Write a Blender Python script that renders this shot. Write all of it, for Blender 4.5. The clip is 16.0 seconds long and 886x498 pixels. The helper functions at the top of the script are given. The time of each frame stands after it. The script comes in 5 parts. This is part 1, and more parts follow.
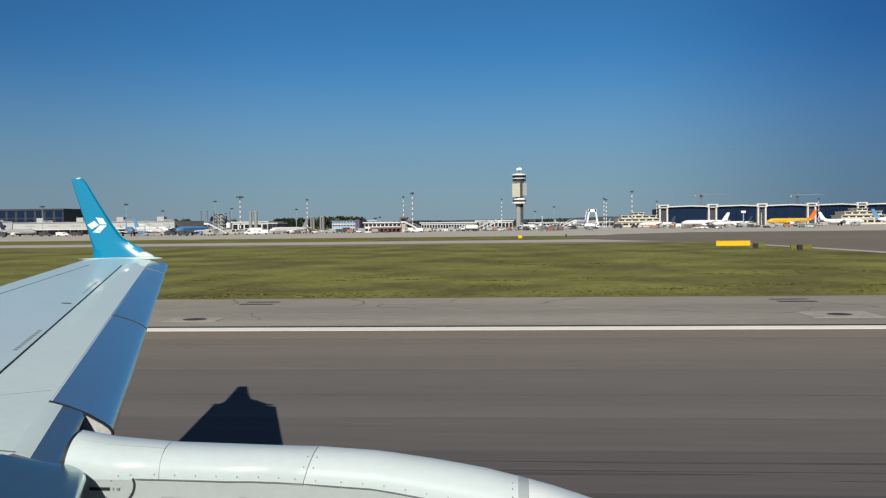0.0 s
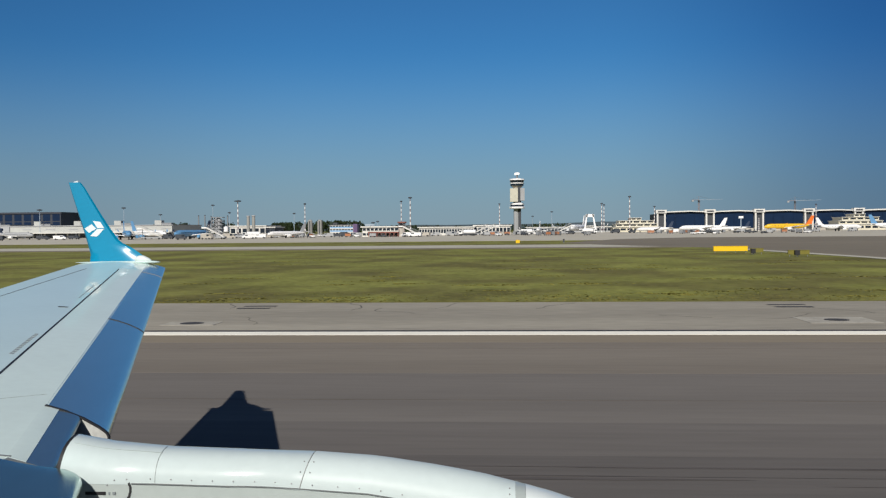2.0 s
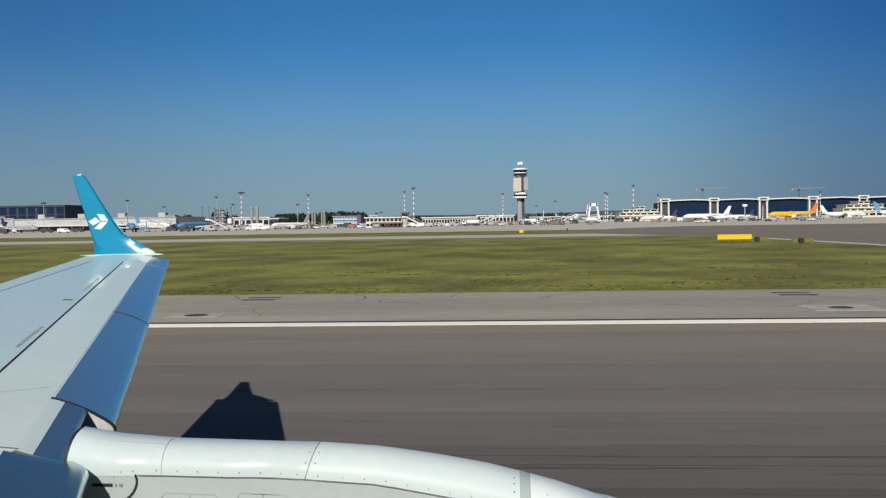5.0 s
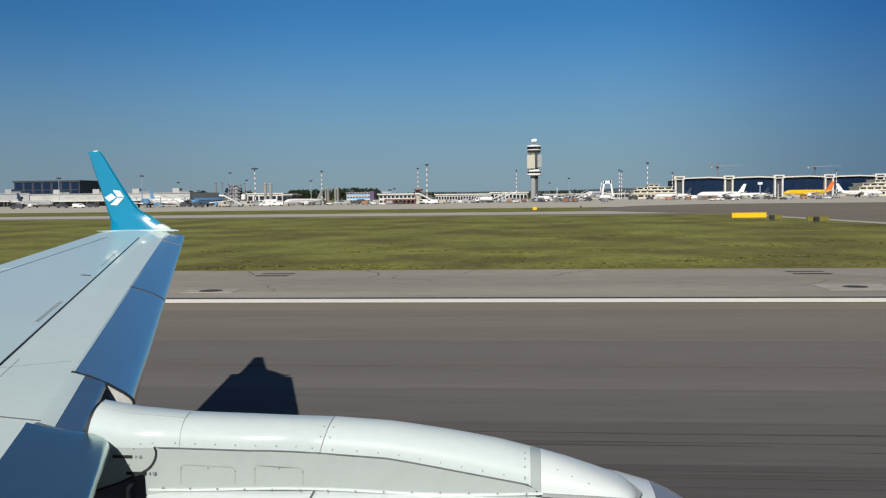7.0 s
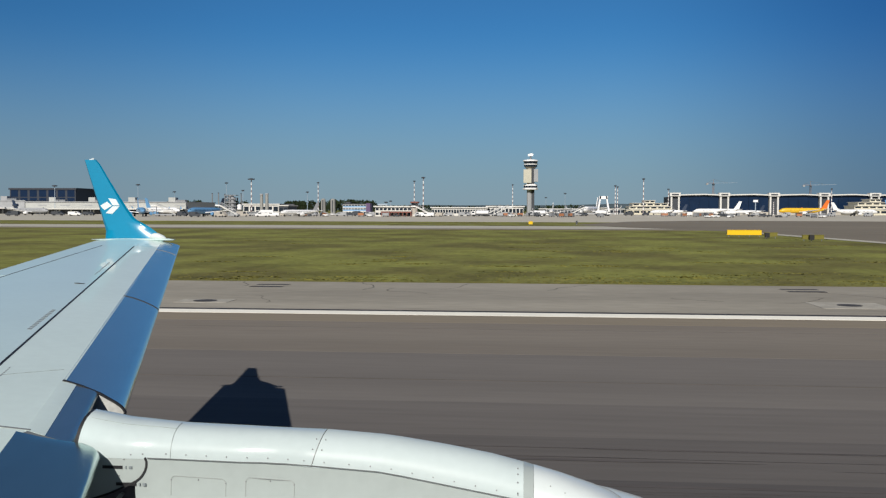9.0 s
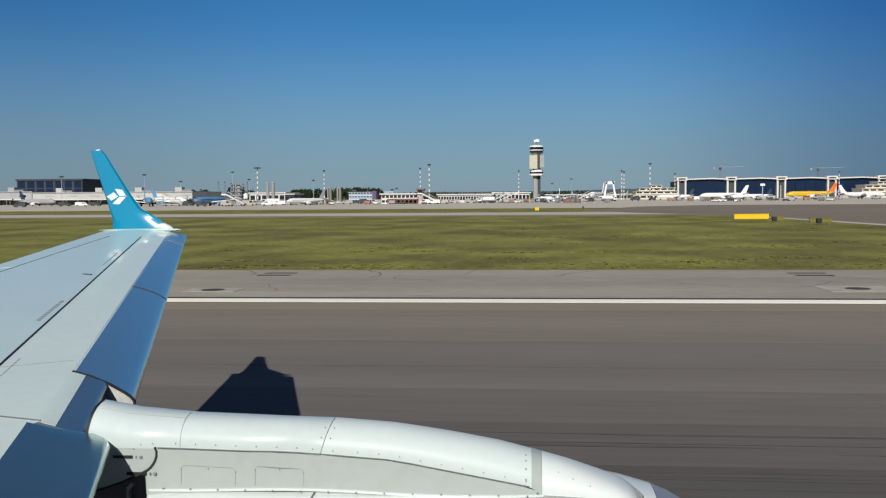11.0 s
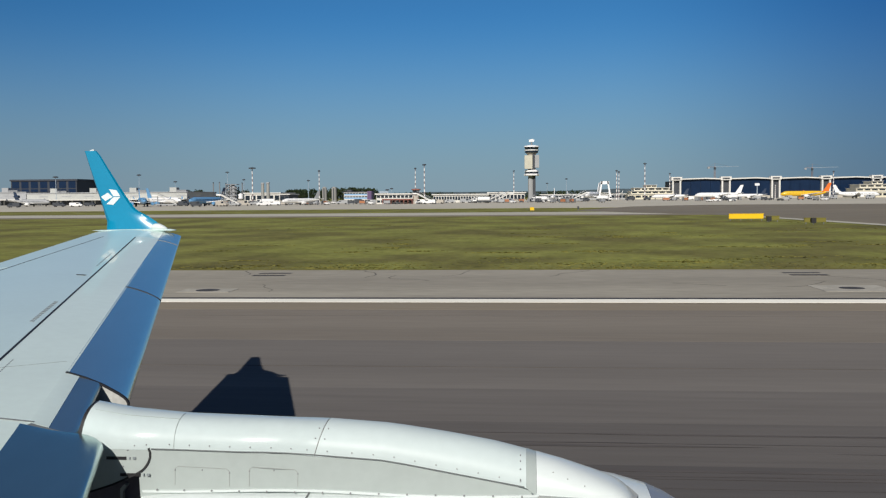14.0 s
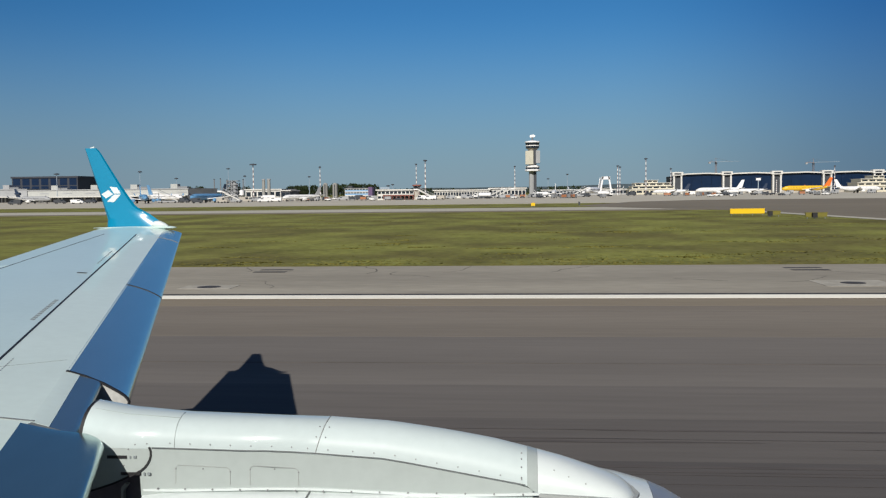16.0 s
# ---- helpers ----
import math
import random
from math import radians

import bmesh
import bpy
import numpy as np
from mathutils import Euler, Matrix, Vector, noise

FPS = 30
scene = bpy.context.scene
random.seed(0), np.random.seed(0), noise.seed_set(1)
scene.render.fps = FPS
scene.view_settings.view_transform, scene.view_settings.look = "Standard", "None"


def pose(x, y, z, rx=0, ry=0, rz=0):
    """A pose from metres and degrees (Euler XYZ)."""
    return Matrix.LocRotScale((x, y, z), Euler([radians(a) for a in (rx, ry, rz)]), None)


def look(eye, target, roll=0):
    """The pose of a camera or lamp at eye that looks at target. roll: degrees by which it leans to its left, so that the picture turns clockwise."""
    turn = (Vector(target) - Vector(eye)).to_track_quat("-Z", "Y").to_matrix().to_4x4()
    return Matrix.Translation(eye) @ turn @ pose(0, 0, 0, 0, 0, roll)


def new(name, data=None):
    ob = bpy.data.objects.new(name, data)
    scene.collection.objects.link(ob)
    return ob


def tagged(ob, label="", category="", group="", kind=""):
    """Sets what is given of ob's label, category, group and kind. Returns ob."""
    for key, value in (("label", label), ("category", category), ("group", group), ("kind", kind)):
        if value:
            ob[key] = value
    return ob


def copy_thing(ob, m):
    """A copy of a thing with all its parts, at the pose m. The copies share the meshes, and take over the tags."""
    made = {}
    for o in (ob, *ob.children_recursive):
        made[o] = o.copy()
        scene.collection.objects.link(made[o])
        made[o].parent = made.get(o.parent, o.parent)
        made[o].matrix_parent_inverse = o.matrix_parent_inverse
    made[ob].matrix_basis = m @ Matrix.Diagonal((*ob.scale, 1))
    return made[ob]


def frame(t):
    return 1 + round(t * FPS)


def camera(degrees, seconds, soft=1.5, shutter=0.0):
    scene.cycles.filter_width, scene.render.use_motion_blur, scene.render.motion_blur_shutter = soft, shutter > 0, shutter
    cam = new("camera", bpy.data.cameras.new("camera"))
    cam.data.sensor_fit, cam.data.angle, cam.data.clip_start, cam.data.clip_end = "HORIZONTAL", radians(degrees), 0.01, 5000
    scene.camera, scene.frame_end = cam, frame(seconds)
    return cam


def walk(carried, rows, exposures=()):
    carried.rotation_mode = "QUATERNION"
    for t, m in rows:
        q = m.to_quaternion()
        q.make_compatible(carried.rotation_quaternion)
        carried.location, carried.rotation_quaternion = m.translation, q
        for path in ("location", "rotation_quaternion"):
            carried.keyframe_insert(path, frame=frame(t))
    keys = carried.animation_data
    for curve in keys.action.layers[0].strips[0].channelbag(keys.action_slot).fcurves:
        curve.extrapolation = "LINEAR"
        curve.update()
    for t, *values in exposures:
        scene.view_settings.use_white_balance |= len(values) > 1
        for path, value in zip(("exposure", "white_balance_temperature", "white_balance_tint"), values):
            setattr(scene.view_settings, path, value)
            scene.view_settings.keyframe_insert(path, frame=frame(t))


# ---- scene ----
# ---------------------------------------------------------------- camera
cam = camera(51.3, 16.0, soft=1.25)
PATH = [
    (0, 0.001, 0.045, 3.294, -1.49, 0.67, 4.11),
    (0.5, 0.002, 0.043, 3.293, -1.72, 0.96, 3.85),
    (1, -0.000, 0.048, 3.293, -1.15, 0.44, 3.82),
    (1.5, 0.004, 0.042, 3.295, -1.25, 0.33, 4.33),
    (2, 0.001, 0.049, 3.294, -1.21, 0.51, 3.97),
    (2.5, 0.004, 0.040, 3.294, -1.24, 0.55, 4.27),
    (3, 0.002, 0.047, 3.296, -1.45, 0.73, 3.86),
    (3.5, 0.005, 0.039, 3.298, -1.99, 0.97, 4.09),
    (3.7, 0.000, 0.054, 3.295, -1.63, 0.92, 3.39),
    (5.8, 0.006, 0.008, 3.302, -2.43, 0.54, 5.09),
    (6, 0.006, -0.008, 3.307, -3.09, 0.45, 5.24),
    (6.5, 0.006, 0.006, 3.305, -2.73, 0.78, 4.24),
    (7, 0.008, -0.010, 3.307, -3.24, 0.66, 5.01),
    (7.5, 0.004, -0.010, 3.306, -3.05, 0.40, 5.28),
    (8, 0.007, -0.012, 3.306, -2.66, 0.15, 5.26),
    (8.5, 0.004, -0.002, 3.309, -2.68, 0.44, 4.51),
    (9, 0.006, 0.003, 3.307, -2.43, -0.16, 4.77),
    (9.2, -0.006, 0.010, 3.304, -3.08, 0.37, 4.37),
    (11.3, 0.011, -0.000, 3.312, -3.24, 0.41, 5.18),
    (11.5, 0.012, 0.007, 3.310, -3.24, 0.65, 4.75),
    (12, 0.011, 0.004, 3.309, -3.59, 0.93, 4.64),
    (12.5, 0.012, 0.002, 3.311, -3.15, 0.36, 4.97),
    (13, 0.012, 0.007, 3.311, -3.41, 0.57, 4.86),
    (13.5, 0.014, 0.003, 3.311, -3.38, 0.51, 5.00),
    (14, 0.012, 0.005, 3.312, -3.24, 0.48, 4.85),
    (14.5, 0.006, 0.033, 3.311, -3.15, 0.92, 3.54),
    (15, 0.010, 0.029, 3.310, -3.70, 1.30, 3.66),
    (15.5, 0.009, 0.033, 3.314, -3.29, 0.79, 4.15),
    (16, 0.015, 0.015, 3.320, -3.50, 0.66, 4.91),
]
walk(cam, [(t, pose(x, y, z, 90 + p, r, w)) for t, x, y, z, p, r, w in PATH])

# ---------------------------------------------------------------- light
SUN_EL, SUN_AZ = radians(34.0), radians(186.0)
world = bpy.data.worlds.new("world")
scene.world = world
world.use_nodes = True
wn = world.node_tree
sky = wn.nodes.new("ShaderNodeTexSky")
sky.sky_type = "NISHITA"
sky.sun_disc = False
sky.sun_elevation, sky.sun_rotation = SUN_EL, SUN_AZ
sky.altitude, sky.air_density, sky.dust_density, sky.ozone_density = 200, 1.0, 0.0, 3.0
tint = wn.nodes.new("ShaderNodeMix")
tint.data_type, tint.blend_type = "RGBA", "MULTIPLY"
tint.inputs["Factor"].default_value = 1.0
wn.links.new(sky.outputs["Color"], tint.inputs["A"])
# the sky pales on the sun's side, as clear air does
side_axis, side_dot, side_ramp, side_mix = (wn.nodes.new(k) for k in ("ShaderNodeTexCoord", "ShaderNodeVectorMath", "ShaderNodeMapRange", "ShaderNodeMix"))
side_dot.operation = "DOT_PRODUCT"
side_dot.inputs[1].default_value = Vector((-0.160, -1.445, 1.0)).normalized()
wn.links.new(side_axis.outputs["Generated"], side_dot.inputs[0])
side_ramp.interpolation_type = "SMOOTHSTEP"
side_ramp.inputs["From Min"].default_value, side_ramp.inputs["From Max"].default_value = -0.05, 0.85
wn.links.new(side_dot.outputs["Value"], side_ramp.inputs["Value"])
side_mix.data_type = "RGBA"
side_mix.inputs["A"].default_value, side_mix.inputs["B"].default_value = (0.245, 0.645, 0.97, 1), (1.0, 0.74, 0.66, 1)
wn.links.new(side_ramp.outputs[0], side_mix.inputs["Factor"])
wn.links.new(side_mix.outputs["Result"], tint.inputs["B"])
# aerosol haze that thickens towards the horizon, all round
direction, height, ramp, haze = (wn.nodes.new(k) for k in ("ShaderNodeTexCoord", "ShaderNodeSeparateXYZ", "ShaderNodeMapRange", "ShaderNodeMix"))
wn.links.new(direction.outputs["Generated"], height.inputs[0])
ramp.interpolation_type = "SMOOTHSTEP"
ramp.inputs["From Min"].default_value, ramp.inputs["From Max"].default_value = -0.02, 0.20
ramp.inputs["To Min"].default_value, ramp.inputs["To Max"].default_value = 0.92, 0.0
wn.links.new(height.outputs["Z"], ramp.inputs["Value"])
haze.data_type = "RGBA"
haze.inputs["B"].default_value = (3.6, 4.78, 5.85, 1)
wn.links.new(ramp.outputs[0], haze.inputs["Factor"])
wn.links.new(tint.outputs["Result"], haze.inputs["A"])
# clear air deepens across the sun's line, and lens falloff is painted into the sky too: darker to both sides of the
# view, more so away from the sun
across, across_ramp, deep = (wn.nodes.new(k) for k in ("ShaderNodeSeparateXYZ", "ShaderNodeValToRGB", "ShaderNodeMix"))
wn.links.new(direction.outputs["Generated"], across.inputs[0])
lift_x = wn.nodes.new("ShaderNodeMath")
lift_x.operation, lift_x.inputs[1].default_value = "ADD", 0.5
wn.links.new(across.outputs["X"], lift_x.inputs[0])
wn.links.new(lift_x.outputs[0], across_ramp.inputs["Fac"])
band = across_ramp.color_ramp
band.interpolation = "EASE"
band.elements[0].position, band.elements[0].color = 0.0, (0.86, 0.86, 0.88, 1)
band.elements[1].position, band.elements[1].color = 0.30, (1.0, 1.0, 1.0, 1)
for at, c in ((0.58, (1.0, 1.0, 1.0, 1)), (0.90, (0.47, 0.56, 0.69, 1))):
    band.elements.new(at).color = c
deep.data_type, deep.blend_type = "RGBA", "MULTIPLY"
deep.inputs["Factor"].default_value = 1.0
wn.links.new(haze.outputs["Result"], deep.inputs["A"])
wn.links.new(across_ramp.outputs["Color"], deep.inputs["B"])
wn.links.new(deep.outputs["Result"], wn.nodes["Background"].inputs["Color"])
wn.nodes["Background"].inputs["Strength"].default_value = 0.065
sun_data = bpy.data.lights.new("sun", "SUN")
sun_data.energy, sun_data.angle, sun_data.color = 4.6, radians(0.53), (1.0, 0.95, 0.88)
sun = new("sun", sun_data)
to_sun = Vector((-0.160, -1.445, 1.0)).normalized()
sun.matrix_world = look(tuple(to_sun * 60), (0, 0, 0))
scene.view_settings.exposure = 0.0


# ---------------------------------------------------------------- materials
def material(name, colour, rough=0.6, metal=0.0, coat=0.0, vary=0.12, scale=1.5, fine=30.0, bump=0.0, stretch=(1, 1, 1), spec=0.5, random_object=0.0, second=None, second_scale=0.1, coat_rough=0.04):
    """Base colour with variation at two scales, fine relief and uneven gloss."""
    m = bpy.data.materials.new(name)
    m.use_nodes = True
    nt = m.node_tree
    bsdf = nt.nodes["Principled BSDF"]
    coord = nt.nodes.new("ShaderNodeNewGeometry")
    mapping = nt.nodes.new("ShaderNodeMapping")
    mapping.inputs["Scale"].default_value = stretch
    nt.links.new(coord.outputs["Position"], mapping.inputs["Vector"])

    def noise_at(s, detail=4):
        n = nt.nodes.new("ShaderNodeTexNoise")
        n.inputs["Scale"].default_value, n.inputs["Detail"].default_value = s, detail
        nt.links.new(mapping.outputs["Vector"], n.inputs["Vector"])
        return n

    big, small = noise_at(scale), noise_at(fine, 3)
    add = nt.nodes.new("ShaderNodeMath")
    add.operation = "ADD"
    nt.links.new(big.outputs["Fac"], add.inputs[0])
    nt.links.new(small.outputs["Fac"], add.inputs[1])
    ramp = nt.nodes.new("ShaderNodeMapRange")
    ramp.inputs["From Min"].default_value, ramp.inputs["From Max"].default_value = 0.6, 1.4
    ramp.inputs["To Min"].default_value, ramp.inputs["To Max"].default_value = 1 - vary, 1 + vary
    nt.links.new(add.outputs[0], ramp.inputs["Value"])
    value = ramp.outputs[0]
    if random_object:
        info = nt.nodes.new("ShaderNodeObjectInfo")
        r = nt.nodes.new("ShaderNodeMapRange")
        r.inputs["To Min"].default_value, r.inputs["To Max"].default_value = 1 - random_object, 1 + random_object
        nt.links.new(info.outputs["Random"], r.inputs["Value"])
        mul = nt.nodes.new("ShaderNodeMath")
        mul.operation = "MULTIPLY"
        nt.links.new(value, mul.inputs[0])
        nt.links.new(r.outputs[0], mul.inputs[1])
        value = mul.outputs[0]
    mix = nt.nodes.new("ShaderNodeMix")
    mix.data_type, mix.blend_type = "RGBA", "MULTIPLY"
    mix.inputs["Factor"].default_value = 1.0
    mix.inputs["A"].default_value = (*colour, 1)
    if second:
        patch = noise_at(second_scale, 5)
        pr = nt.nodes.new("ShaderNodeMapRange")
        pr.inputs["From Min"].default_value, pr.inputs["From Max"].default_value = 0.42, 0.6
        nt.links.new(patch.outputs["Fac"], pr.inputs["Value"])
        two = nt.nodes.new("ShaderNodeMix")
        two.data_type = "RGBA"
        two.inputs["A"].default_value, two.inputs["B"].default_value = (*colour, 1), (*second, 1)
        nt.links.new(pr.outputs[0], two.inputs["Factor"])
        nt.links.new(two.outputs["Result"], mix.inputs["A"])
    nt.links.new(value, mix.inputs["B"])
    nt.links.new(mix.outputs["Result"], bsdf.inputs["Base Color"])
    bsdf.inputs["Roughness"].default_value = rough
    bsdf.inputs["Metallic"].default_value = metal
    bsdf.inputs["Coat Weight"].default_value = coat
    bsdf.inputs["Coat Roughness"].default_value = coat_rough
    bsdf.inputs["Specular IOR Level"].default_value = spec
    if bump:
        b = nt.nodes.new("ShaderNodeBump")
        b.inputs["Strength"].default_value, b.inputs["Distance"].default_value = bump, 0.02
        nt.links.new(small.outputs["Fac"], b.inputs["Height"])
        nt.links.new(b.outputs["Normal"], bsdf.inputs["Normal"])
    return m


M_ASPHALT = material("runway asphalt", (0.154, 0.141, 0.127), 0.9, vary=0.10, scale=0.25, fine=5.0, bump=0.2, stretch=(0.10, 1.0, 1), spec=0.15, second=(0.173, 0.159, 0.143), second_scale=0.12)
M_ASPHALT_EDGE = material("runway edge asphalt", (0.188, 0.166, 0.138), 0.9, vary=0.12, scale=0.25, fine=5.0, bump=0.2, stretch=(0.10, 1.0, 1), spec=0.15, second=(0.21, 0.187, 0.156), second_scale=0.2)
M_EDGE_STRIP = material("sandy edge asphalt", (0.225, 0.193, 0.145), 0.9, vary=0.12, scale=0.25, fine=5.0, bump=0.2, stretch=(0.10, 1.0, 1), spec=0.15)
M_ASPHALT_DARK = material("rubber-stained asphalt", (0.088, 0.082, 0.079), 0.9, vary=0.14, scale=0.25, fine=5.0, bump=0.2, stretch=(0.08, 1.0, 1), spec=0.15, second=(0.106, 0.098, 0.093), second_scale=0.25)
M_ASPHALT_MID = material("lightly stained asphalt", (0.134, 0.123, 0.113), 0.9, vary=0.12, scale=0.25, fine=5.0, bump=0.2, stretch=(0.08, 1.0, 1), spec=0.15, second=(0.150, 0.138, 0.126), second_scale=0.2)
M_ASPHALT_WHEEL = material("wheel track asphalt", (0.112, 0.103, 0.096), 0.9, vary=0.14, scale=0.25, fine=5.0, bump=0.2, stretch=(0.08, 1.0, 1), spec=0.15, second=(0.128, 0.118, 0.109), second_scale=0.22)
M_SHOULDER = material("shoulder asphalt", (0.27, 0.25, 0.207), 0.92, vary=0.2, scale=0.3, fine=4.0, bump=0.2, stretch=(0.25, 1, 1), spec=0.15, second=(0.32, 0.297, 0.245), second_scale=0.12)
M_DARK_ASPHALT = material("taxiway asphalt", (0.19, 0.168, 0.132), 0.9, vary=0.2, scale=0.03, fine=0.5, spec=0.1, stretch=(0.3, 1, 1))
M_CONCRETE = material("apron concrete", (0.46, 0.43, 0.355), 0.9, vary=0.12, scale=0.03, fine=0.6, spec=0.25, stretch=(0.3, 1, 1))
M_PALE = material("pale concrete strip", (0.43, 0.41, 0.34), 0.9, vary=0.1, scale=0.05, fine=0.8, spec=0.25)
M_PAD = material("drain pad concrete", (0.36, 0.34, 0.29), 0.9, vary=0.25, scale=1.5, fine=8, spec=0.25)
M_IRON = material("cast iron", (0.05, 0.045, 0.04), 0.7, vary=0.3, scale=4, fine=30)
M_STRIPE = material("white line paint", (0.9, 0.87, 0.75), 0.7, vary=0.12, scale=0.4, fine=3, stretch=(0.3, 1, 1))
M_RUBBER = material("tyre rubber streak", (0.088, 0.077, 0.07), 0.85, vary=0.25, scale=0.5, fine=6, stretch=(0.15, 1, 1))
M_JOINT = material("worn lengthwise joint", (0.105, 0.095, 0.085), 0.85, vary=0.35, scale=0.3, fine=4, stretch=(0.2, 1, 1), spec=0.15)
M_CRACK = material("old crack filler", (0.13, 0.118, 0.10), 0.85, vary=0.25, scale=0.8, fine=6, spec=0.15)
M_SEAM = material("bitumen joint", (0.04, 0.037, 0.036), 0.8, vary=0.3, scale=0.5, fine=6)
M_GRASS = material("mown grass", (0.198, 0.203, 0.053), 0.95, vary=0.42, scale=0.22, fine=1.6, bump=0.0, stretch=(1.1, 0.8, 1), spec=0.1, second=(0.132, 0.122, 0.040), second_scale=0.10)
M_BLADE = material("grass blades", (0.185, 0.19, 0.042), 0.9, vary=0.35, scale=0.4, fine=2.2, stretch=(0.16, 1, 1), spec=0.1, second=(0.185, 0.145, 0.04), second_scale=0.09)
M_TUFT = material("dry weed tufts", (0.150, 0.140, 0.036), 0.95, vary=0.4, scale=0.5, fine=4, spec=0.1)
M_LEAF = material("tree leaves", (0.026, 0.038, 0.017), 0.9, vary=0.45, scale=0.05, fine=0.6, spec=0.1)
M_BARK = material("bark", (0.08, 0.06, 0.045), 0.9, vary=0.3)
M_HILL = material("hazy far hills", (0.075, 0.10, 0.115), 1.0, vary=0.15, scale=0.003, fine=0.02, spec=0.0)
M_WINGPAINT = material("light grey wing paint", (0.62, 0.76, 0.72), 0.32, coat=0.5, vary=0.04, scale=1.2, fine=18)
# wing paint again, lightened: the light on the curved front is in the colour
M_WINGFRONT_LIT = material("wing paint toned for its lit front", (0.655, 0.765, 0.71), 0.4, coat=0.35, vary=0.05, scale=1.0, fine=14)
M_NACELLE = material("white nacelle paint", (0.52, 0.60, 0.595), 0.36, bump=0.006, coat=0.8, vary=0.035, scale=1.6, fine=22, coat_rough=0.105, spec=0.15)
M_NACELLE_SATIN = material("satin white nacelle paint", (0.54, 0.62, 0.615), 0.45, coat=0.1, coat_rough=0.4, vary=0.035, scale=1.6, fine=22, spec=0.15)
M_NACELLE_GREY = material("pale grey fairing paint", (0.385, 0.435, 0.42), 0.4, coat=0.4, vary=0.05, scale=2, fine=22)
M_WHITE_GLOSS = material("gloss white paint", (0.65, 0.71, 0.70), 0.32, coat=0.4, vary=0.03, scale=2, fine=20)
M_TURQUOISE = material("turquoise paint", (0.0, 0.215, 0.375), 0.45, coat=0.6, coat_rough=0.21, vary=0.05, scale=1.5, fine=20, spec=0.1)
M_SLAT = material("polished metal slat", (0.64, 0.70, 0.65), 0.16, metal=0.905, vary=0.05, scale=1.5, fine=14, stretch=(1, 0.2, 1))
M_LE_GREY = material("brushed grey leading edge", (0.40, 0.475, 0.475), 0.3, metal=0.905, vary=0.08, scale=1.5, fine=14, stretch=(1, 0.2, 1))
# slat metal tinted darker, standing in for the deeper sky it reflects
M_SLAT_DARKENED = material("slat metal darkened for its reflection", (0.31, 0.44, 0.425), 0.2, metal=0.905, vary=0.07, scale=1.5, fine=14, stretch=(1, 0.2, 1))
M_LIP = material("bare metal intake lip", (0.55, 0.56, 0.56), 0.38, metal=0.7, vary=0.05)
M_RIM = material("grey rim sealant", (0.34, 0.36, 0.35), 0.6, vary=0.1)
M_BLACK = material("black sealant", (0.012, 0.012, 0.014), 0.6, vary=0.2)
M_GREYLINE = material("grey sealant", (0.16, 0.17, 0.17), 0.6, vary=0.2)
# shade of the slat end gap, put into a flat grey
M_GAP_SHADE = material("grey gap shade", (0.17, 0.185, 0.185), 0.6, vary=0.15, scale=6)
M_RIVET = material("steel fastener", (0.26, 0.265, 0.27), 0.5, metal=0.3, vary=0.2)
M_MARK = material("stencil ink", (0.22, 0.25, 0.26), 0.6, vary=0.2)
M_COVE = material("primer in the slat cove", (0.47, 0.475, 0.45), 0.7, vary=0.22, scale=5)
# purple dark of the slat's shadow, put into the keel colour
M_KEEL_SHADE = material("dark keel shade", (0.15, 0.145, 0.175), 0.7, vary=0.2, scale=4)
M_GLASS = material("dark window glass", (0.018, 0.026, 0.036), 0.25, spec=0.25, vary=0.2, scale=0.3, fine=2)
M_BLUEGLASS = material("blue curtain glass", (0.007, 0.020, 0.052), 0.25, spec=0.25, vary=0.2, scale=0.2, fine=2)
M_WHITEWALL = material("white cladding", (0.62, 0.61, 0.57), 0.7, vary=0.1, scale=0.1, fine=1.0)
M_CARGO = material("weathered white cladding", (0.41, 0.42, 0.40), 0.7, vary=0.12, scale=0.1, fine=1.0)
M_GREYWALL = material("grey cladding", (0.33, 0.34, 0.35), 0.7, vary=0.12, scale=0.1, fine=1.0)
M_DARKWALL = material("dark cladding", (0.042, 0.048, 0.058), 0.7, vary=0.15, scale=0.1, fine=1.0)
M_NAVYWALL = material("dark navy cladding", (0.028, 0.034, 0.048), 0.6, vary=0.15, scale=0.1, fine=1.0)
M_BLUEPANEL = material("pale blue wall panel", (0.22, 0.38, 0.58), 0.6, vary=0.1, scale=0.2, fine=1.5)
M_PURPLE = material("purple stair cladding", (0.10, 0.06, 0.14), 0.6, vary=0.1, scale=0.2, fine=1.5)
M_TOWERCONC = material("tower concrete", (0.42, 0.39, 0.34), 0.8, vary=0.1, scale=0.2, fine=2.0)
M_BEIGE = material("beige panel", (0.52, 0.50, 0.41), 0.8, vary=0.1, scale=0.2, fine=2.0)
M_CREAM = material("cream cladding", (0.60, 0.56, 0.44), 0.8, vary=0.1, scale=0.2, fine=2.0)
M_REDBROWN = material("red brown steel", (0.22, 0.08, 0.06), 0.7, vary=0.15)
M_SILO = material("silo steel", (0.27, 0.27, 0.25), 0.6, vary=0.12, scale=0.2, fine=2)
M_MASTRED = material("red mast paint", (0.25, 0.20, 0.20), 0.6, vary=0.1)
M_MASTWHITE = material("white mast paint", (0.72, 0.72, 0.70), 0.6, vary=0.1)
# distance haze put into the paint, so far poles fade into the sky
M_POLE = material("haze-toned blue grey paint", (0.30, 0.36, 0.42), 0.6, vary=0.1)
M_STEEL = material("galvanised steel", (0.25, 0.26, 0.27), 0.5, metal=0.5, vary=0.15)
M_PLANEWHITE = material("white airliner paint", (0.78, 0.78, 0.77), 0.4, coat=0.3, vary=0.05, scale=0.2, fine=1)
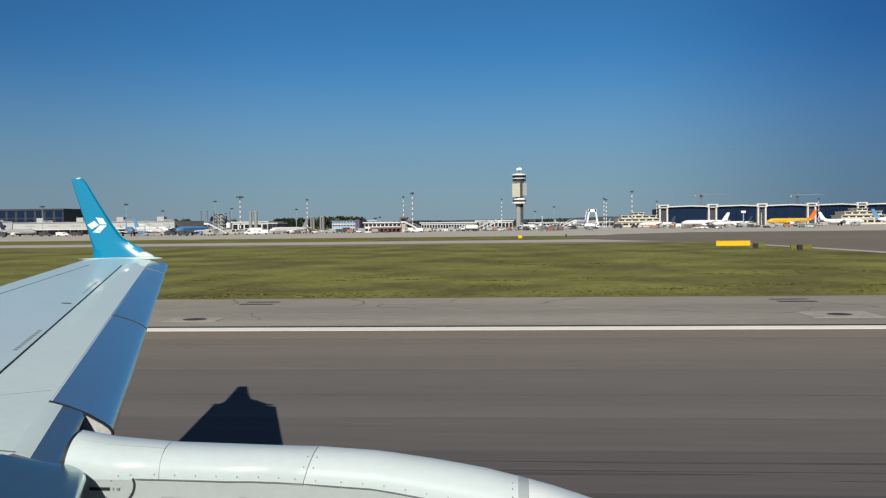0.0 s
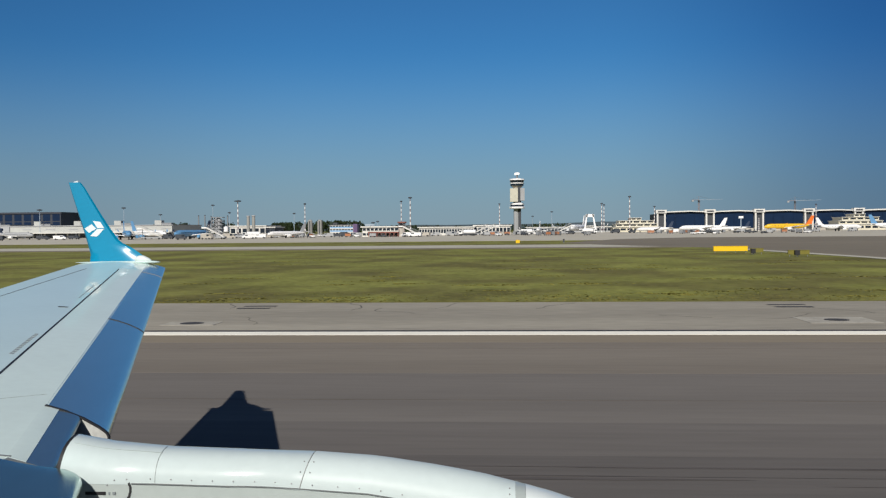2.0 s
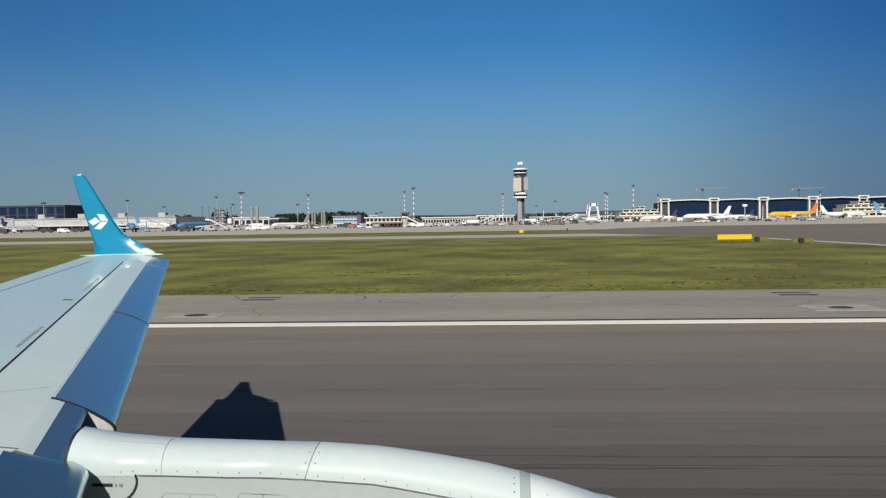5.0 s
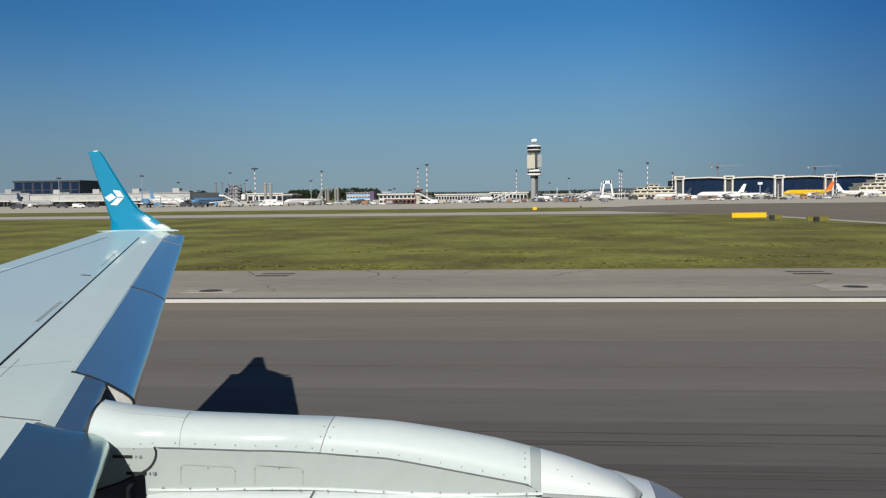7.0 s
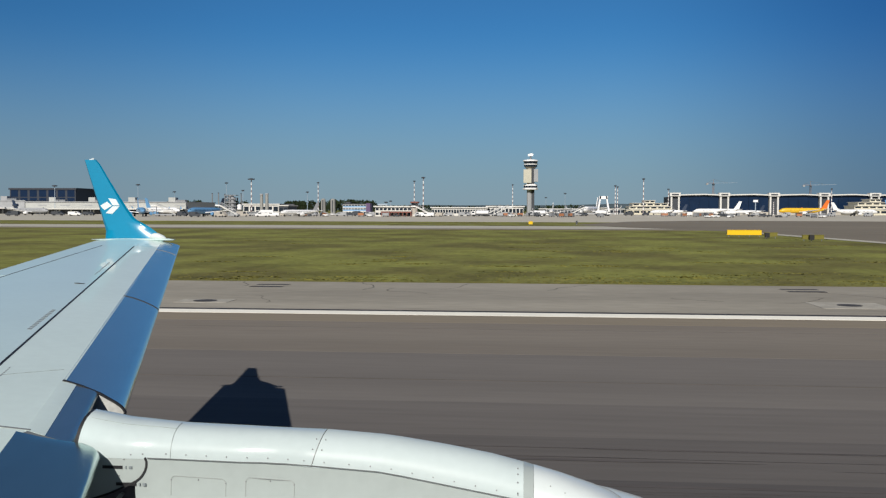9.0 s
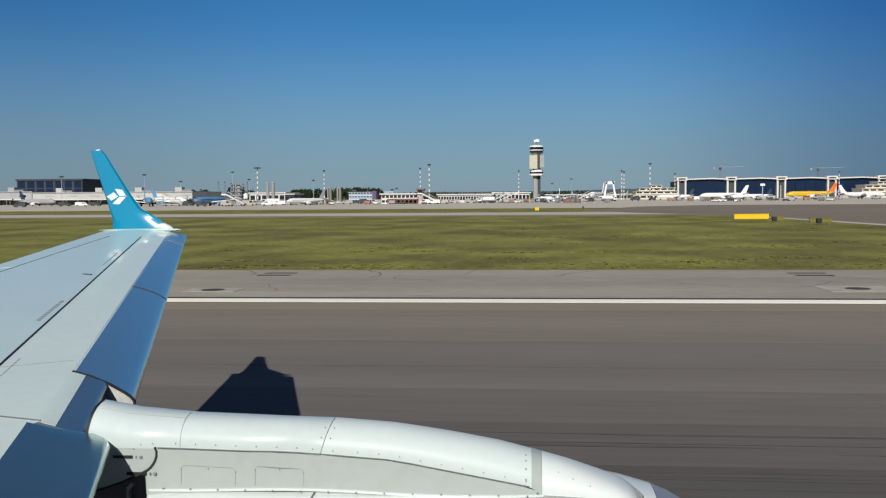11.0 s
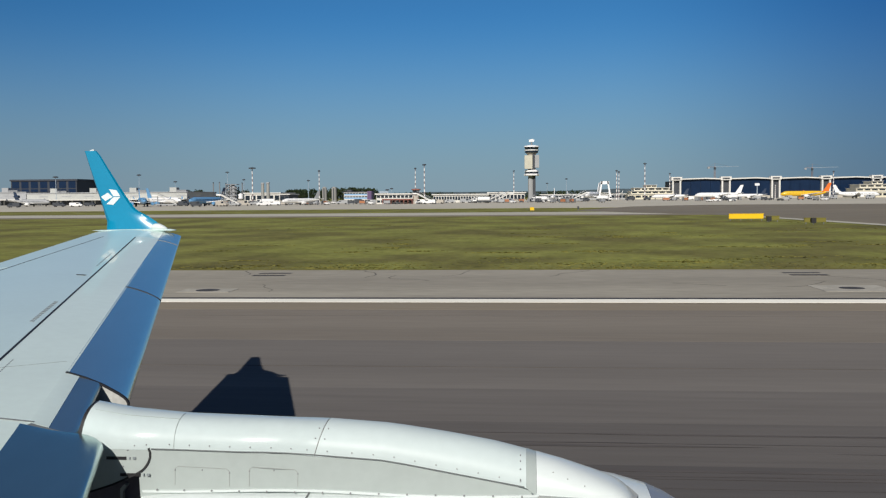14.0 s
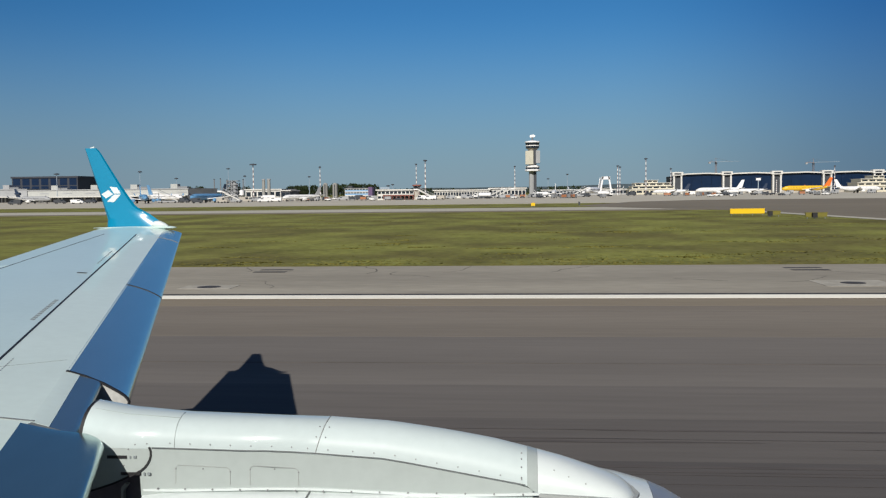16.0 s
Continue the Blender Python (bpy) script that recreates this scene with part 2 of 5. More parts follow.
M_PLANEBLUE = material("sky blue airliner paint", (0.12, 0.28, 0.48), 0.4, coat=0.3, vary=0.06, scale=0.2, fine=1)
M_PLANENAVY = material("navy airliner paint", (0.02, 0.035, 0.07), 0.4, coat=0.3, vary=0.06, scale=0.2, fine=1)
M_YELLOWJET = material("yellow airliner paint", (0.75, 0.45, 0.02), 0.4, coat=0.3, vary=0.05, scale=0.2, fine=1)
M_ORANGETAIL = material("orange airliner paint", (0.72, 0.16, 0.02), 0.4, coat=0.3, vary=0.05, scale=0.2, fine=1)
M_TYRE = material("tyre rubber", (0.02, 0.02, 0.02), 0.8, vary=0.2)
M_SIGN = material("yellow sign face", (0.80, 0.50, 0.0), 0.5, vary=0.06, scale=0.5, fine=6)
M_SIGNBACK = material("olive sign back", (0.16, 0.14, 0.015), 0.6, vary=0.1)
M_ORANGE = material("orange service paint", (0.36, 0.15, 0.07), 0.5, vary=0.1)
M_DISH = material("white radome", (0.8, 0.8, 0.8), 0.4, vary=0.03)


# ---------------------------------------------------------------- mesh helpers
def part(name, bm, mat, parent=None, label="", smooth=False, bevel=0.0):
    if bevel:
        edges = [e for e in bm.edges if len(e.link_faces) == 2 and e.calc_face_angle(0) > 0.6]
        bmesh.ops.bevel(bm, geom=edges, offset=bevel, segments=2, affect="EDGES", clamp_overlap=True)
    bmesh.ops.recalc_face_normals(bm, faces=bm.faces)
    me = bpy.data.meshes.new(name)
    bm.to_mesh(me)
    bm.free()
    me.materials.append(mat)
    if smooth:
        me.shade_smooth()
        me.set_sharp_from_angle(angle=radians(38))
    ob = new(name, me)
    ob.parent = parent
    if label:
        ob["label"] = label
    return ob


def thing(name, at, label, category, group="", turn=0.0, kind=""):
    ob = new(name)
    ob.matrix_world = pose(*at, 0, 0, turn)
    ob.empty_display_size = 0.3
    return tagged(ob, label, category, group, kind)


def box(x0, x1, y0, y1, z0, z1, bm=None):
    bm = bm or bmesh.new()
    v = [bm.verts.new((x, y, z)) for z in (z0, z1) for x, y in ((x0, y0), (x1, y0), (x1, y1), (x0, y1))]
    for f in ((3, 2, 1, 0), (4, 5, 6, 7), (0, 1, 5, 4), (1, 2, 6, 5), (2, 3, 7, 6), (3, 0, 4, 7)):
        bm.faces.new([v[i] for i in f])
    return bm


def loft(rings, bm=None, caps=True):
    bm = bm or bmesh.new()
    vs = [[bm.verts.new(p) for p in ring] for ring in rings]
    n = len(vs[0])
    for a, b in zip(vs, vs[1:]):
        for i in range(n):
            bm.faces.new((a[i], a[(i + 1) % n], b[(i + 1) % n], b[i]))
    if caps:
        bm.faces.new(vs[0][::-1])
        bm.faces.new(vs[-1])
    return bm


def rod(p, q, r0, r1=None, n=8, bm=None):
    """A tapered round bar from p to q."""
    r1 = r0 if r1 is None else r1
    p, q = Vector(p), Vector(q)
    m = (q - p).to_track_quat("Z", "Y").to_matrix()
    ring = lambda c, r: [c + m @ Vector((r * math.cos(2 * math.pi * i / n), r * math.sin(2 * math.pi * i / n), 0)) for i in range(n)]
    return loft([ring(p, r0), ring(q, r1)], bm)


def lathe_x(profile, y, z, n=32, bm=None, caps=True, squash=1.0):
    """A body turned round an axis along x; profile rows are x, radius."""
    return loft([[(x, y + r * math.cos(2 * math.pi * i / n), z + squash * r * math.sin(2 * math.pi * i / n)) for i in range(n)] for x, r in profile], bm, caps)


def lathe_z(profile, x, y, n=20, bm=None):
    return loft([[(x + r * math.cos(2 * math.pi * i / n), y + r * math.sin(2 * math.pi * i / n), z) for i in range(n)] for r, z in profile], bm)


def slab(outline, z0, z1, bm=None):
    """An upright prism over a plan outline."""
    return loft([[(x, y, z0) for x, y in outline], [(x, y, z1) for x, y in outline]], bm)


def strip_along(points, width, lift, up=(0, 0, 1), bm=None):
    """A thin raised band that follows points on a surface."""
    bm = bm or bmesh.new()
    pts = [Vector(p) for p in points]
    rows = []
    for i, p in enumerate(pts):
        d = (pts[min(i + 1, len(pts) - 1)] - pts[max(i - 1, 0)]).normalized()
        u = Vector(up(p) if callable(up) else up).normalized()
        s = d.cross(u).normalized() * width / 2
        rows.append([p - s - u * lift, p - s + u * lift, p + s + u * lift, p + s - u * lift])
    return loft(rows, bm)


def lerp(a, b, k):
    return a + (b - a) * k


def curve_at(rows, x):
    """Smooth value at x of a short table of (x, value)."""
    if x <= rows[0][0]:
        return rows[0][1]
    for (a, va), (b, vb) in zip(rows, rows[1:]):
        if x <= b:
            k = (x - a) / (b - a)
            return lerp(va, vb, k)
    return rows[-1][1]


# ---------------------------------------------------------------- ground and pavements
def flat(name, outline, z, mat, label, category, thick=0.03):
    ob = part(name, slab(outline, z - thick, z), mat)
    return tagged(ob, label, category, kind="structure")


def rect(x0, x1, y0, y1):
    return [(x0, y0), (x1, y0), (x1, y1), (x0, y1)]


bm = bmesh.new()
for f in ((-4200, 4200, -1500, 4600),):
    vs = [bm.verts.new((x, y, 0)) for x, y in rect(*f)]
    bm.faces.new(vs)
tagged(part("ground", bm, M_GRASS), "dry green mown airfield grass reaching the horizon", "ground", kind="structure")
STRIPE_Y = 28.9
runway = flat("runway", rect(-1500, 1500, -32, STRIPE_Y + 0.75), 0.03, M_ASPHALT, "grey brown worn asphalt runway with rubber streaks", "runway")
flat("runway_shoulder", rect(-1500, 1500, STRIPE_Y + 0.75, 41.3), 0.026, M_SHOULDER, "lighter grey asphalt shoulder beside the runway", "shoulder")
tagged(part("runway_edge_line", box(-900, 900, STRIPE_Y - 0.45, STRIPE_Y + 0.45, 0.02, 0.040), M_STRIPE), "solid white painted runway edge line", "line", kind="structure")
flat("runway_middle_lane", rect(-1500, 1500, -18, 15.6), 0.0325, M_ASPHALT_MID, "slightly rubber-stained asphalt beside the runway centre", "runway")
flat("runway_wheel_lane", rect(-1500, 1500, -15, 13.3), 0.034, M_ASPHALT_WHEEL, "rubber-stained asphalt of the wheel tracks", "runway")
flat("runway_centre_lane", rect(-1500, 1500, -13, 11.2), 0.0355, M_ASPHALT_DARK, "darker rubber-stained asphalt along the runway centre", "runway")
flat("runway_edge_lane", rect(-1500, 1500, 20.9, STRIPE_Y + 0.745), 0.033, M_ASPHALT_EDGE, "paler brown asphalt lane along the runway edge", "runway")
flat("runway_edge_strip", rect(-1500, 1500, 26.6, STRIPE_Y - 0.5), 0.0365, M_EDGE_STRIP, "narrow sandy brown asphalt strip inside the edge line", "runway")
tagged(part("runway_joint", box(-900, 900, STRIPE_Y + 0.47, STRIPE_Y + 0.88, 0.02, 0.0385), M_SEAM), "dark bitumen joint beside the edge line", "joint", kind="structure")
flat("taxiway_strip", rect(-1500, 1500, 163, 190), 0.03, M_PALE, "pale concrete taxiway beyond the grass", "taxiway")
flat("taxiway_margin", rect(-1500, 1500, 155, 163), 0.028, M_DARK_ASPHALT, "dark asphalt margin along the taxiway", "taxiway")
flat("apron", rect(-1500, 1500, 256, 800), 0.03, M_CONCRETE, "wide beige concrete apron in front of the terminals", "apron")
flat("exit_taxiway", [(11.5, 205.7), (21.4, 175.4), (33.0, 148.7), (36.9, 97.9), (36.9, 76.0), (420, 150), (420, 330), (112.3, 298.5), (58.5, 304.0), (31.5, 271.9)], 0.045, M_DARK_ASPHALT, "dark asphalt exit taxiway crossing to the apron", "taxiway")
flat("exit_taxiway_edge", [(34.3, 154.5), (38.2, 101.5), (38.4, 79.2), (36.6, 75.5), (36.5, 97.1), (32.7, 147.5)], 0.055, M_PALE, "pale concrete edge of the exit taxiway", "taxiway")

# ---------------------------------------------------------------- own aircraft: wing, slats, winglet, pylon, nacelle
AX, AY = -3.0, -1.35
aircraft = thing("airliner", (AX, AY, 0), "white twin-engined airliner with turquoise winglet, standing on the runway", "airliner")


def own(name, bm, mat, label="", smooth=True, parent=None):
    """A part of the airliner, modelled in place and hung on it."""
    bmesh.ops.translate(bm, verts=bm.verts, vec=(-AX, -AY, 0))
    return part(name, bm, mat, parent or aircraft, label, smooth)


def slat_back(y):
    return -2.59 - 0.3265 * (y - 5.27)


def top_z(y):
    return 2.85 + 0.061 * (y - 12.35)


def trail(y):
    return -5.90 - 0.155 * (y - 12.4) if y > 8 else -5.21 - 0.03 * (y - 8)


def surf(y, k):
    """Point of the upper wing skin; k goes from the slat's rear edge (0) to the trailing edge (1)."""
    x0, x1 = slat_back(y), trail(y)
    c = x0 - x1
    return Vector((lerp(x0, x1, k), y, top_z(y) + 0.032 * c * math.sin(math.pi * min(1, k * 0.93 + 0.01))))


def wing_ring(y, k0=0.0, k1=1.0, thick=0.11, n=14):
    c = slat_back(y) - trail(y)
    up = [surf(y, lerp(k0, k1, i / n)) for i in range(n + 1)]
    low = []
    for i in range(n, -1, -1):
        k = lerp(k0, k1, i / n)
        low.append(surf(y, k) - Vector((0, 0, thick * c * (1 - k) ** 0.7 + 0.012)))
    return up + low


HINGE = lambda y: (slat_back(y) - (-4.93 - 0.14 * (y - 8.28))) / (slat_back(y) - trail(y))
SPAN = [-0.6, 0.3] + [1.2 + i * 0.55 for i in range(21)]
panel_k = lambda y: (slat_back(y) - (-2.885 - 0.312 * (y - 4.9))) / (slat_back(y) - trail(y))
own("wing_skin", loft([wing_ring(y, panel_k(y) + 0.001, HINGE(y) - 0.004) for y in SPAN[:21] + [11.585]]), M_WINGPAINT, "light grey glossy upper wing skin")
own("front_skin", loft([wing_ring(y, 0.0, panel_k(y) - 0.001, n=6) for y in SPAN[:21] + [11.585]]), M_WINGFRONT_LIT, "wing skin behind the slats, toned paler for light on its curve")
own("wing_tip_skin", loft([wing_ring(y) for y in (11.5852, 11.9, 12.2, 12.45, 12.62)]), M_WINGPAINT)
own("aileron", loft([wing_ring(y, HINGE(y) + 0.006, 1.0, 0.05, 6) for y in (8.6, 9.4, 10.2, 11.0, 11.59)]), M_WINGPAINT)
own("flap", loft([wing_ring(y, HINGE(y) + 0.006, 1.0, 0.06, 6) for y in (-0.6, 1.2, 3.0, 5.0, 7.0, 8.57)]), M_WINGPAINT)


def slat_ring(y, size=1.0, back=0.0):
    """Closed slat section: rear top edge, drooped nose with a tight radius, hollow back."""
    x, z = slat_back(y) - 0.012 + back, top_z(y) + 0.004
    c, d = size * (0.25 + 0.0118 * (12.35 - y)), size * (0.056 + 0.0105 * (12.35 - y))
    out = [(x, z), (x + 0.3 * c, z - 0.21 * d), (x + 0.6 * c, z - 0.50 * d), (x + 0.84 * c, z - 0.82 * d), (x + 0.93 * c, z - 0.97 * d), (x + 0.975 * c, z - 1.08 * d), (x + c, z - 1.20 * d),
           (x + 0.99 * c, z - 1.33 * d), (x + 0.94 * c, z - 1.43 * d), (x + 0.6 * c, z - 1.35 * d), (x + 0.35 * c, z - 0.95 * d), (x + 0.12 * c, z - 0.5 * d)]
    return [(a, y, b) for a, b in out]


def short_nose_ring(y):
    """Fixed leading edge between the slats: same upper slope, cut short by a tight nose."""
    x, z = slat_back(y) - 0.012, top_z(y) + 0.004
    c, d = 0.25 + 0.0175 * (12.35 - y), 0.056 + 0.0105 * (12.35 - y)
    out = ((0, 0), (0.15, -0.105), (0.3, -0.212), (0.42, -0.315), (0.46, -0.36), (0.49, -0.43), (0.50, -0.52), (0.49, -0.62), (0.45, -0.70), (0.3, -0.68), (0.12, -0.45))
    return [(x + k * c, y, z + q * d) for k, q in out]


def inboard_slat_ring(y):
    x, z = slat_back(y) - 0.062, top_z(y) + 0.004
    c, d = 0.92 * (0.25 + 0.0175 * (12.35 - y)), 0.92 * (0.056 + 0.0105 * (12.35 - y))
    out = ((0.03, 0.115), (0.17, 0.055), (0.35, -0.03), (0.6, -0.12), (0.85, -0.18), (1.0, -0.22), (1.03, -0.245), (1.055, -0.30), (1.07, -0.38), (1.075, -0.48), (1.06, -0.58), (0.98, -0.66), (0.6, -0.66), (0.2, -0.5))
    c *= 1 - 0.17 * max(0, (y - 3.68) / 0.105) ** 2.2  # rounded outer corner
    return [(x + k * c, y, z + q * d) for k, q in out]


def pylon_skin_ring(y):
    """Painted skin that laps over the fixed leading edge above the pylon."""
    x, z = slat_back(y) - 0.012, top_z(y) + 0.0065
    c, d = 0.25 + 0.0175 * (12.35 - y), 0.056 + 0.0105 * (12.35 - y)
    out = ((-0.03, 0.0), (0.06, -0.036), (0.15, -0.103), (0.195, -0.138), (0.195, -0.17), (0.06, -0.09), (-0.03, -0.05))
    return [(x + k * c, y, z + q * d) for k, q in out]


for y0, y1 in ((4.72, 7.62), (7.635, 11.35), (11.365, 12.455)):
    own("outboard_slat", loft([slat_ring(lerp(y0, y1, i / 5)) for i in range(6)]), M_SLAT, "polished metal leading edge slat")
own("pylon_leading_edge", loft([short_nose_ring(lerp(3.83, 4.70, i / 4)) for i in range(5)]), M_LE_GREY, "polished metal leading edge over the pylon")
own("pylon_skin", loft([pylon_skin_ring(lerp(3.835, 4.700, i / 4)) for i in range(5)]), M_WINGFRONT_LIT, "pale skin lapping over the leading edge")
own("inboard_slat", loft([inboard_slat_ring(y) for y in (-0.3, 0.5, 1.3, 2.1, 2.9, 3.4, 3.68, 3.71, 3.74, 3.76, 3.775, 3.785)]), M_SLAT_DARKENED, "polished metal inboard leading edge slat")
own("slat_end_seal", strip_along([Vector(p) + Vector((0, -0.001, 0.003)) for p in slat_ring(4.712)[:8]], 0.010, 0.008, up=(0, -1, 0)), M_BLACK, "black rubber seal")
for y, w in ((7.6275, 0.012), (11.3575, 0.007)):
    own("slat_joint", strip_along([Vector(p) + Vector((0, 0, 0.002)) for p in slat_ring(y)[:7]], w, 0.002, up=(0.2, 0, 1)), M_BLACK if y < 10 else M_GREYLINE, "dark joint between slats", smooth=False)
own("slat_end_plate", loft([[(a, y, b) for a, q, b in slat_ring(4.72)] for y in (4.708, 4.718)]), M_COVE, "cream primed slat end plate", smooth=False)
own("leading_edge_end_plate", loft([[(a, y, b + 0.004) for a, q, b in short_nose_ring(3.83)] for y in (3.795, 3.829)]), M_GAP_SHADE, "grey shaded end plate", smooth=False)

# dark joints and marks on the upper skin
own("spar_joint", strip_along([surf(y, panel_k(y)) for y in [2.0 + 0.38 * i for i in range(26)]], 0.015, 0.002), M_BLACK, "black joint along the front spar", smooth=False)
own("aileron_gap", strip_along([surf(y, HINGE(y)) for y in [6.5 + 0.42 * i for i in range(13)]], 0.009, 0.002), M_BLACK, "dark aileron gap", smooth=False)
# the grey strip paints the shaded step between skin and inboard slat
own("slat_end_gap", strip_along([surf(3.855 - 0.05 * k, k) for k in (0.002, 0.03, 0.06, 0.09, 0.12, 0.16)], 0.014, 0.003), M_GAP_SHADE, "grey strip coloured as the shaded gap beside the inboard slat", smooth=False)
own("fuel_vent", strip_along([surf(8.06, 0.300), surf(8.06, 0.252)], 0.034, 0.004), M_BLACK, "black vent slot")
for (ya, ka), (yb, kb), n in (((5.90, 0.196), (6.70, 0.208), 12), ((8.71, 0.264), (9.74, 0.285), 10), ((4.38, 0.129), (4.88, 0.131), 14)):
    for i in range(n):
        k0, k1 = i / n, (i + 0.62) / n
        for shift in ((0.0, 0.007) if n == 12 else (0.0,)):
            own("stencil_mark", strip_along([surf(lerp(ya, yb, k), lerp(ka, kb, k) + shift) for k in (k0, k1)], 0.006 if n == 14 else 0.013, 0.0015), M_MARK, smooth=False)
own("skin_joint", strip_along([surf(4.95 - 0.25 * i, 0.02 + 0.11 * i) for i in range(4)], 0.003, 0.001), M_GREYLINE, smooth=False)
for y in (9.9, 8.9):
    own("flap_track_fairing", loft([[(trail(y) + dx, y + r * math.cos(a), top_z(y) - 0.11 + r * math.sin(a)) for a in [i * math.pi / 4 for i in range(8)]] for dx, r in ((0.5, 0.03), (0.25, 0.075), (0.0, 0.07), (-0.22, 0.012))]), M_WINGPAINT)

# winglet: swept blade leaning outwards
WL = [(2.84, -5.84, -4.974), (2.88, -5.835, -4.98), (2.937, -5.835, -5.035), (2.994, -5.832, -5.115), (3.074, -5.861, -5.235), (3.115, -5.876, -5.32), (3.15, -5.889, -5.39), (3.19, -5.903, -5.44), (3.332, -5.956, -5.555), (3.51, -6.025, -5.683), (3.778, -6.129, -5.868), (3.942, -6.19, -5.978), (4.008, -6.215, -6.039)]


def lean(z):
    """The blade leans outwards."""
    return 12.60 + 0.16 * (z - 2.84)


def blade_thick(z):
    return lerp(0.05, 0.022, (z - 2.84) / 1.18)


def blade_half(z, k):
    """Half thickness at k of the chord, from the front edge (0) to the rear (1)."""
    f = max(0.0, min(1.0, (3.17 - z) / 0.15))
    nose = 1 - f * f * (3 - 2 * f) * (max(0.0, 0.4 - k) / 0.4) ** 2
    return blade_thick(z) * nose * min(1, 16 * k, 12 * (1 - k))


def blade_edges(z):
    return curve_at([(a, c) for a, b, c in WL], z), curve_at([(a, b) for a, b, c in WL], z)


def blade_ring(z):
    front, rear = blade_edges(z)
    ks = [0.0, 0.0625] + [0.1 + i / 20 for i in range(8)] + [0.5, 0.65, 0.8, 0.917, 0.96, 1.0]
    up = [(lerp(front, rear, k), lean(z) - blade_half(z, k), z) for k in ks]
    low = [(lerp(front, rear, k), lean(z) + blade_half(z, k), z) for k in ks]
    return up + low[::-1][1:-1]


winglet = own("winglet", loft([blade_ring(z) for z in [2.84 + 0.02 * i for i in range(20)] + [3.3, 3.4, 3.51, 3.65, 3.778, 3.86, 3.942, 4.008]]), M_TURQUOISE, "turquoise painted winglet")


def on_winglet(outline):
    rows = []
    for lift in (0.004, -0.002):
        ring = []
        for x, z in outline:
            front, rear = blade_edges(z)
            ring.append((x, lean(z) - blade_half(z, (x - front) / (rear - front)) - lift, z))
        rows.append(ring)
    return loft(rows)


for outline in ([(-5.924, 3.352), (-5.826, 3.411), (-5.753, 3.35), (-5.855, 3.291)], [(-5.812, 3.459), (-5.703, 3.445), (-5.641, 3.357), (-5.741, 3.358)],
                [(-5.641, 3.345), (-5.741, 3.346), (-5.836, 3.247), (-5.736, 3.238)]):
    own("emblem_shape", on_winglet(outline), M_WHITE_GLOSS, "plain white arrow shape", smooth=False, parent=winglet)

own("tip_lamp", rod((-6.13, lean(4.0), 4.0), (-6.07, lean(4.0), 4.022), 0.02, 0.014, 8), M_WHITE_GLOSS, "small white winglet tip lamp", parent=winglet)
own("wing_tip_fairing", loft([[(x, 12.52 + w * math.cos(a), 2.878 + h * math.sin(a)) for a in [i * math.pi / 6 for i in range(12)]] for x, w, h in ((-4.80, 0.03, 0.006), (-4.88, 0.065, 0.02), (-5.5, 0.06, 0.018), (-5.86, 0.05, 0.010), (-5.95, 0.024, 0.006), (-6.0, 0.008, 0.003))]), M_WINGPAINT, "grey wing tip fairing")
own("navigation_lamp", loft([[(x, 12.52 + w * math.cos(a), zc + h * math.sin(a)) for a in [i * math.pi / 6 for i in range(12)]] for x, zc, w, h in ((-4.92, 2.90, 0.02, 0.008), (-4.96, 2.912, 0.045, 0.028), (-5.03, 2.925, 0.05, 0.048), (-5.09, 2.928, 0.05, 0.045), (-5.14, 2.924, 0.035, 0.028), (-5.16, 2.92, 0.015, 0.01))]), M_WHITE_GLOSS, "white navigation lamp fairing")

# pylon spine over the engine
PY, PS = 3.95, 4.05
RIDGE = [(-2.05, 2.421), (-1.896, 2.409), (-1.725, 2.379), (-1.462, 2.358), (-1.151, 2.349), (-0.833, 2.341), (-0.564, 2.323), (-0.314, 2.288), (-0.116, 2.253), (0.027, 2.217), (0.179, 2.174), (0.276, 2.14), (0.33, 2.121), (0.38, 2.101), (0.42, 2.083), (0.45, 2.065), (0.47, 2.048), (0.484, 2.029)]
SEAM = [(-2.05, 2.25), (-1.6, 2.24), (-0.88, 2.225), (-0.56, 2.205), (0.03, 2.10), (0.071, 2.066), (0.3, 2.056), (0.40, 2.048), (0.484, 2.026)]
# the sheet metal swells a little twice along the rear fairing
SWELL = [(-1.78 + 0.015 * i, 0.150 - 0.045 * sum(k * math.tanh((-1.78 + 0.015 * i - c) / 0.045) for k, c in ((0.160, -1.61), (0.118, -1.125))) * min(1, (61 - i) / 10)) for i in range(61)]
HALF = [(-2.05, 0.14), *SWELL, (-0.85, 0.15), (0.03, 0.15), (0.30, 0.150), (0.37, 0.146), (0.41, 0.137), (0.44, 0.118), (0.462, 0.092), (0.476, 0.058), (0.484, 0.012)]


def joint_slant(x, up):
    """The joint between both spine fairings leans back towards its foot."""
    return 0.034 * max(0, 1 - abs(x + 0.833) / 0.14) * (1 - max(0, min(1, up)))


def spine_ring(x, grow=0.0):
    w, zt, zs = curve_at(HALF, x) + grow, curve_at(RIDGE, x) + grow, curve_at(SEAM, x)
    n = 14
    rise = 0.10 * max(0, min(1, (-1.3 - x) / 0.6))
    cut = 0.40 * max(0, min(1, (-1.3 - x) / 0.6))
    ring = [(x, PY - w * math.copysign(abs(math.cos(math.pi * i / n)) ** 0.9, math.cos(math.pi * i / n)), zs + (zt - zs) * math.sin(math.pi * i / n) ** 0.9) for i in range(n + 1)] + [(x, PY + w, zs - 0.004), (x, PY - w, zs - 0.004)]
    return [(a - cut * max(0, b - PY) + rise * (c - zs) - joint_slant(x, (c - zs) / (zt - zs)), b, c) for a, b, c in ring]


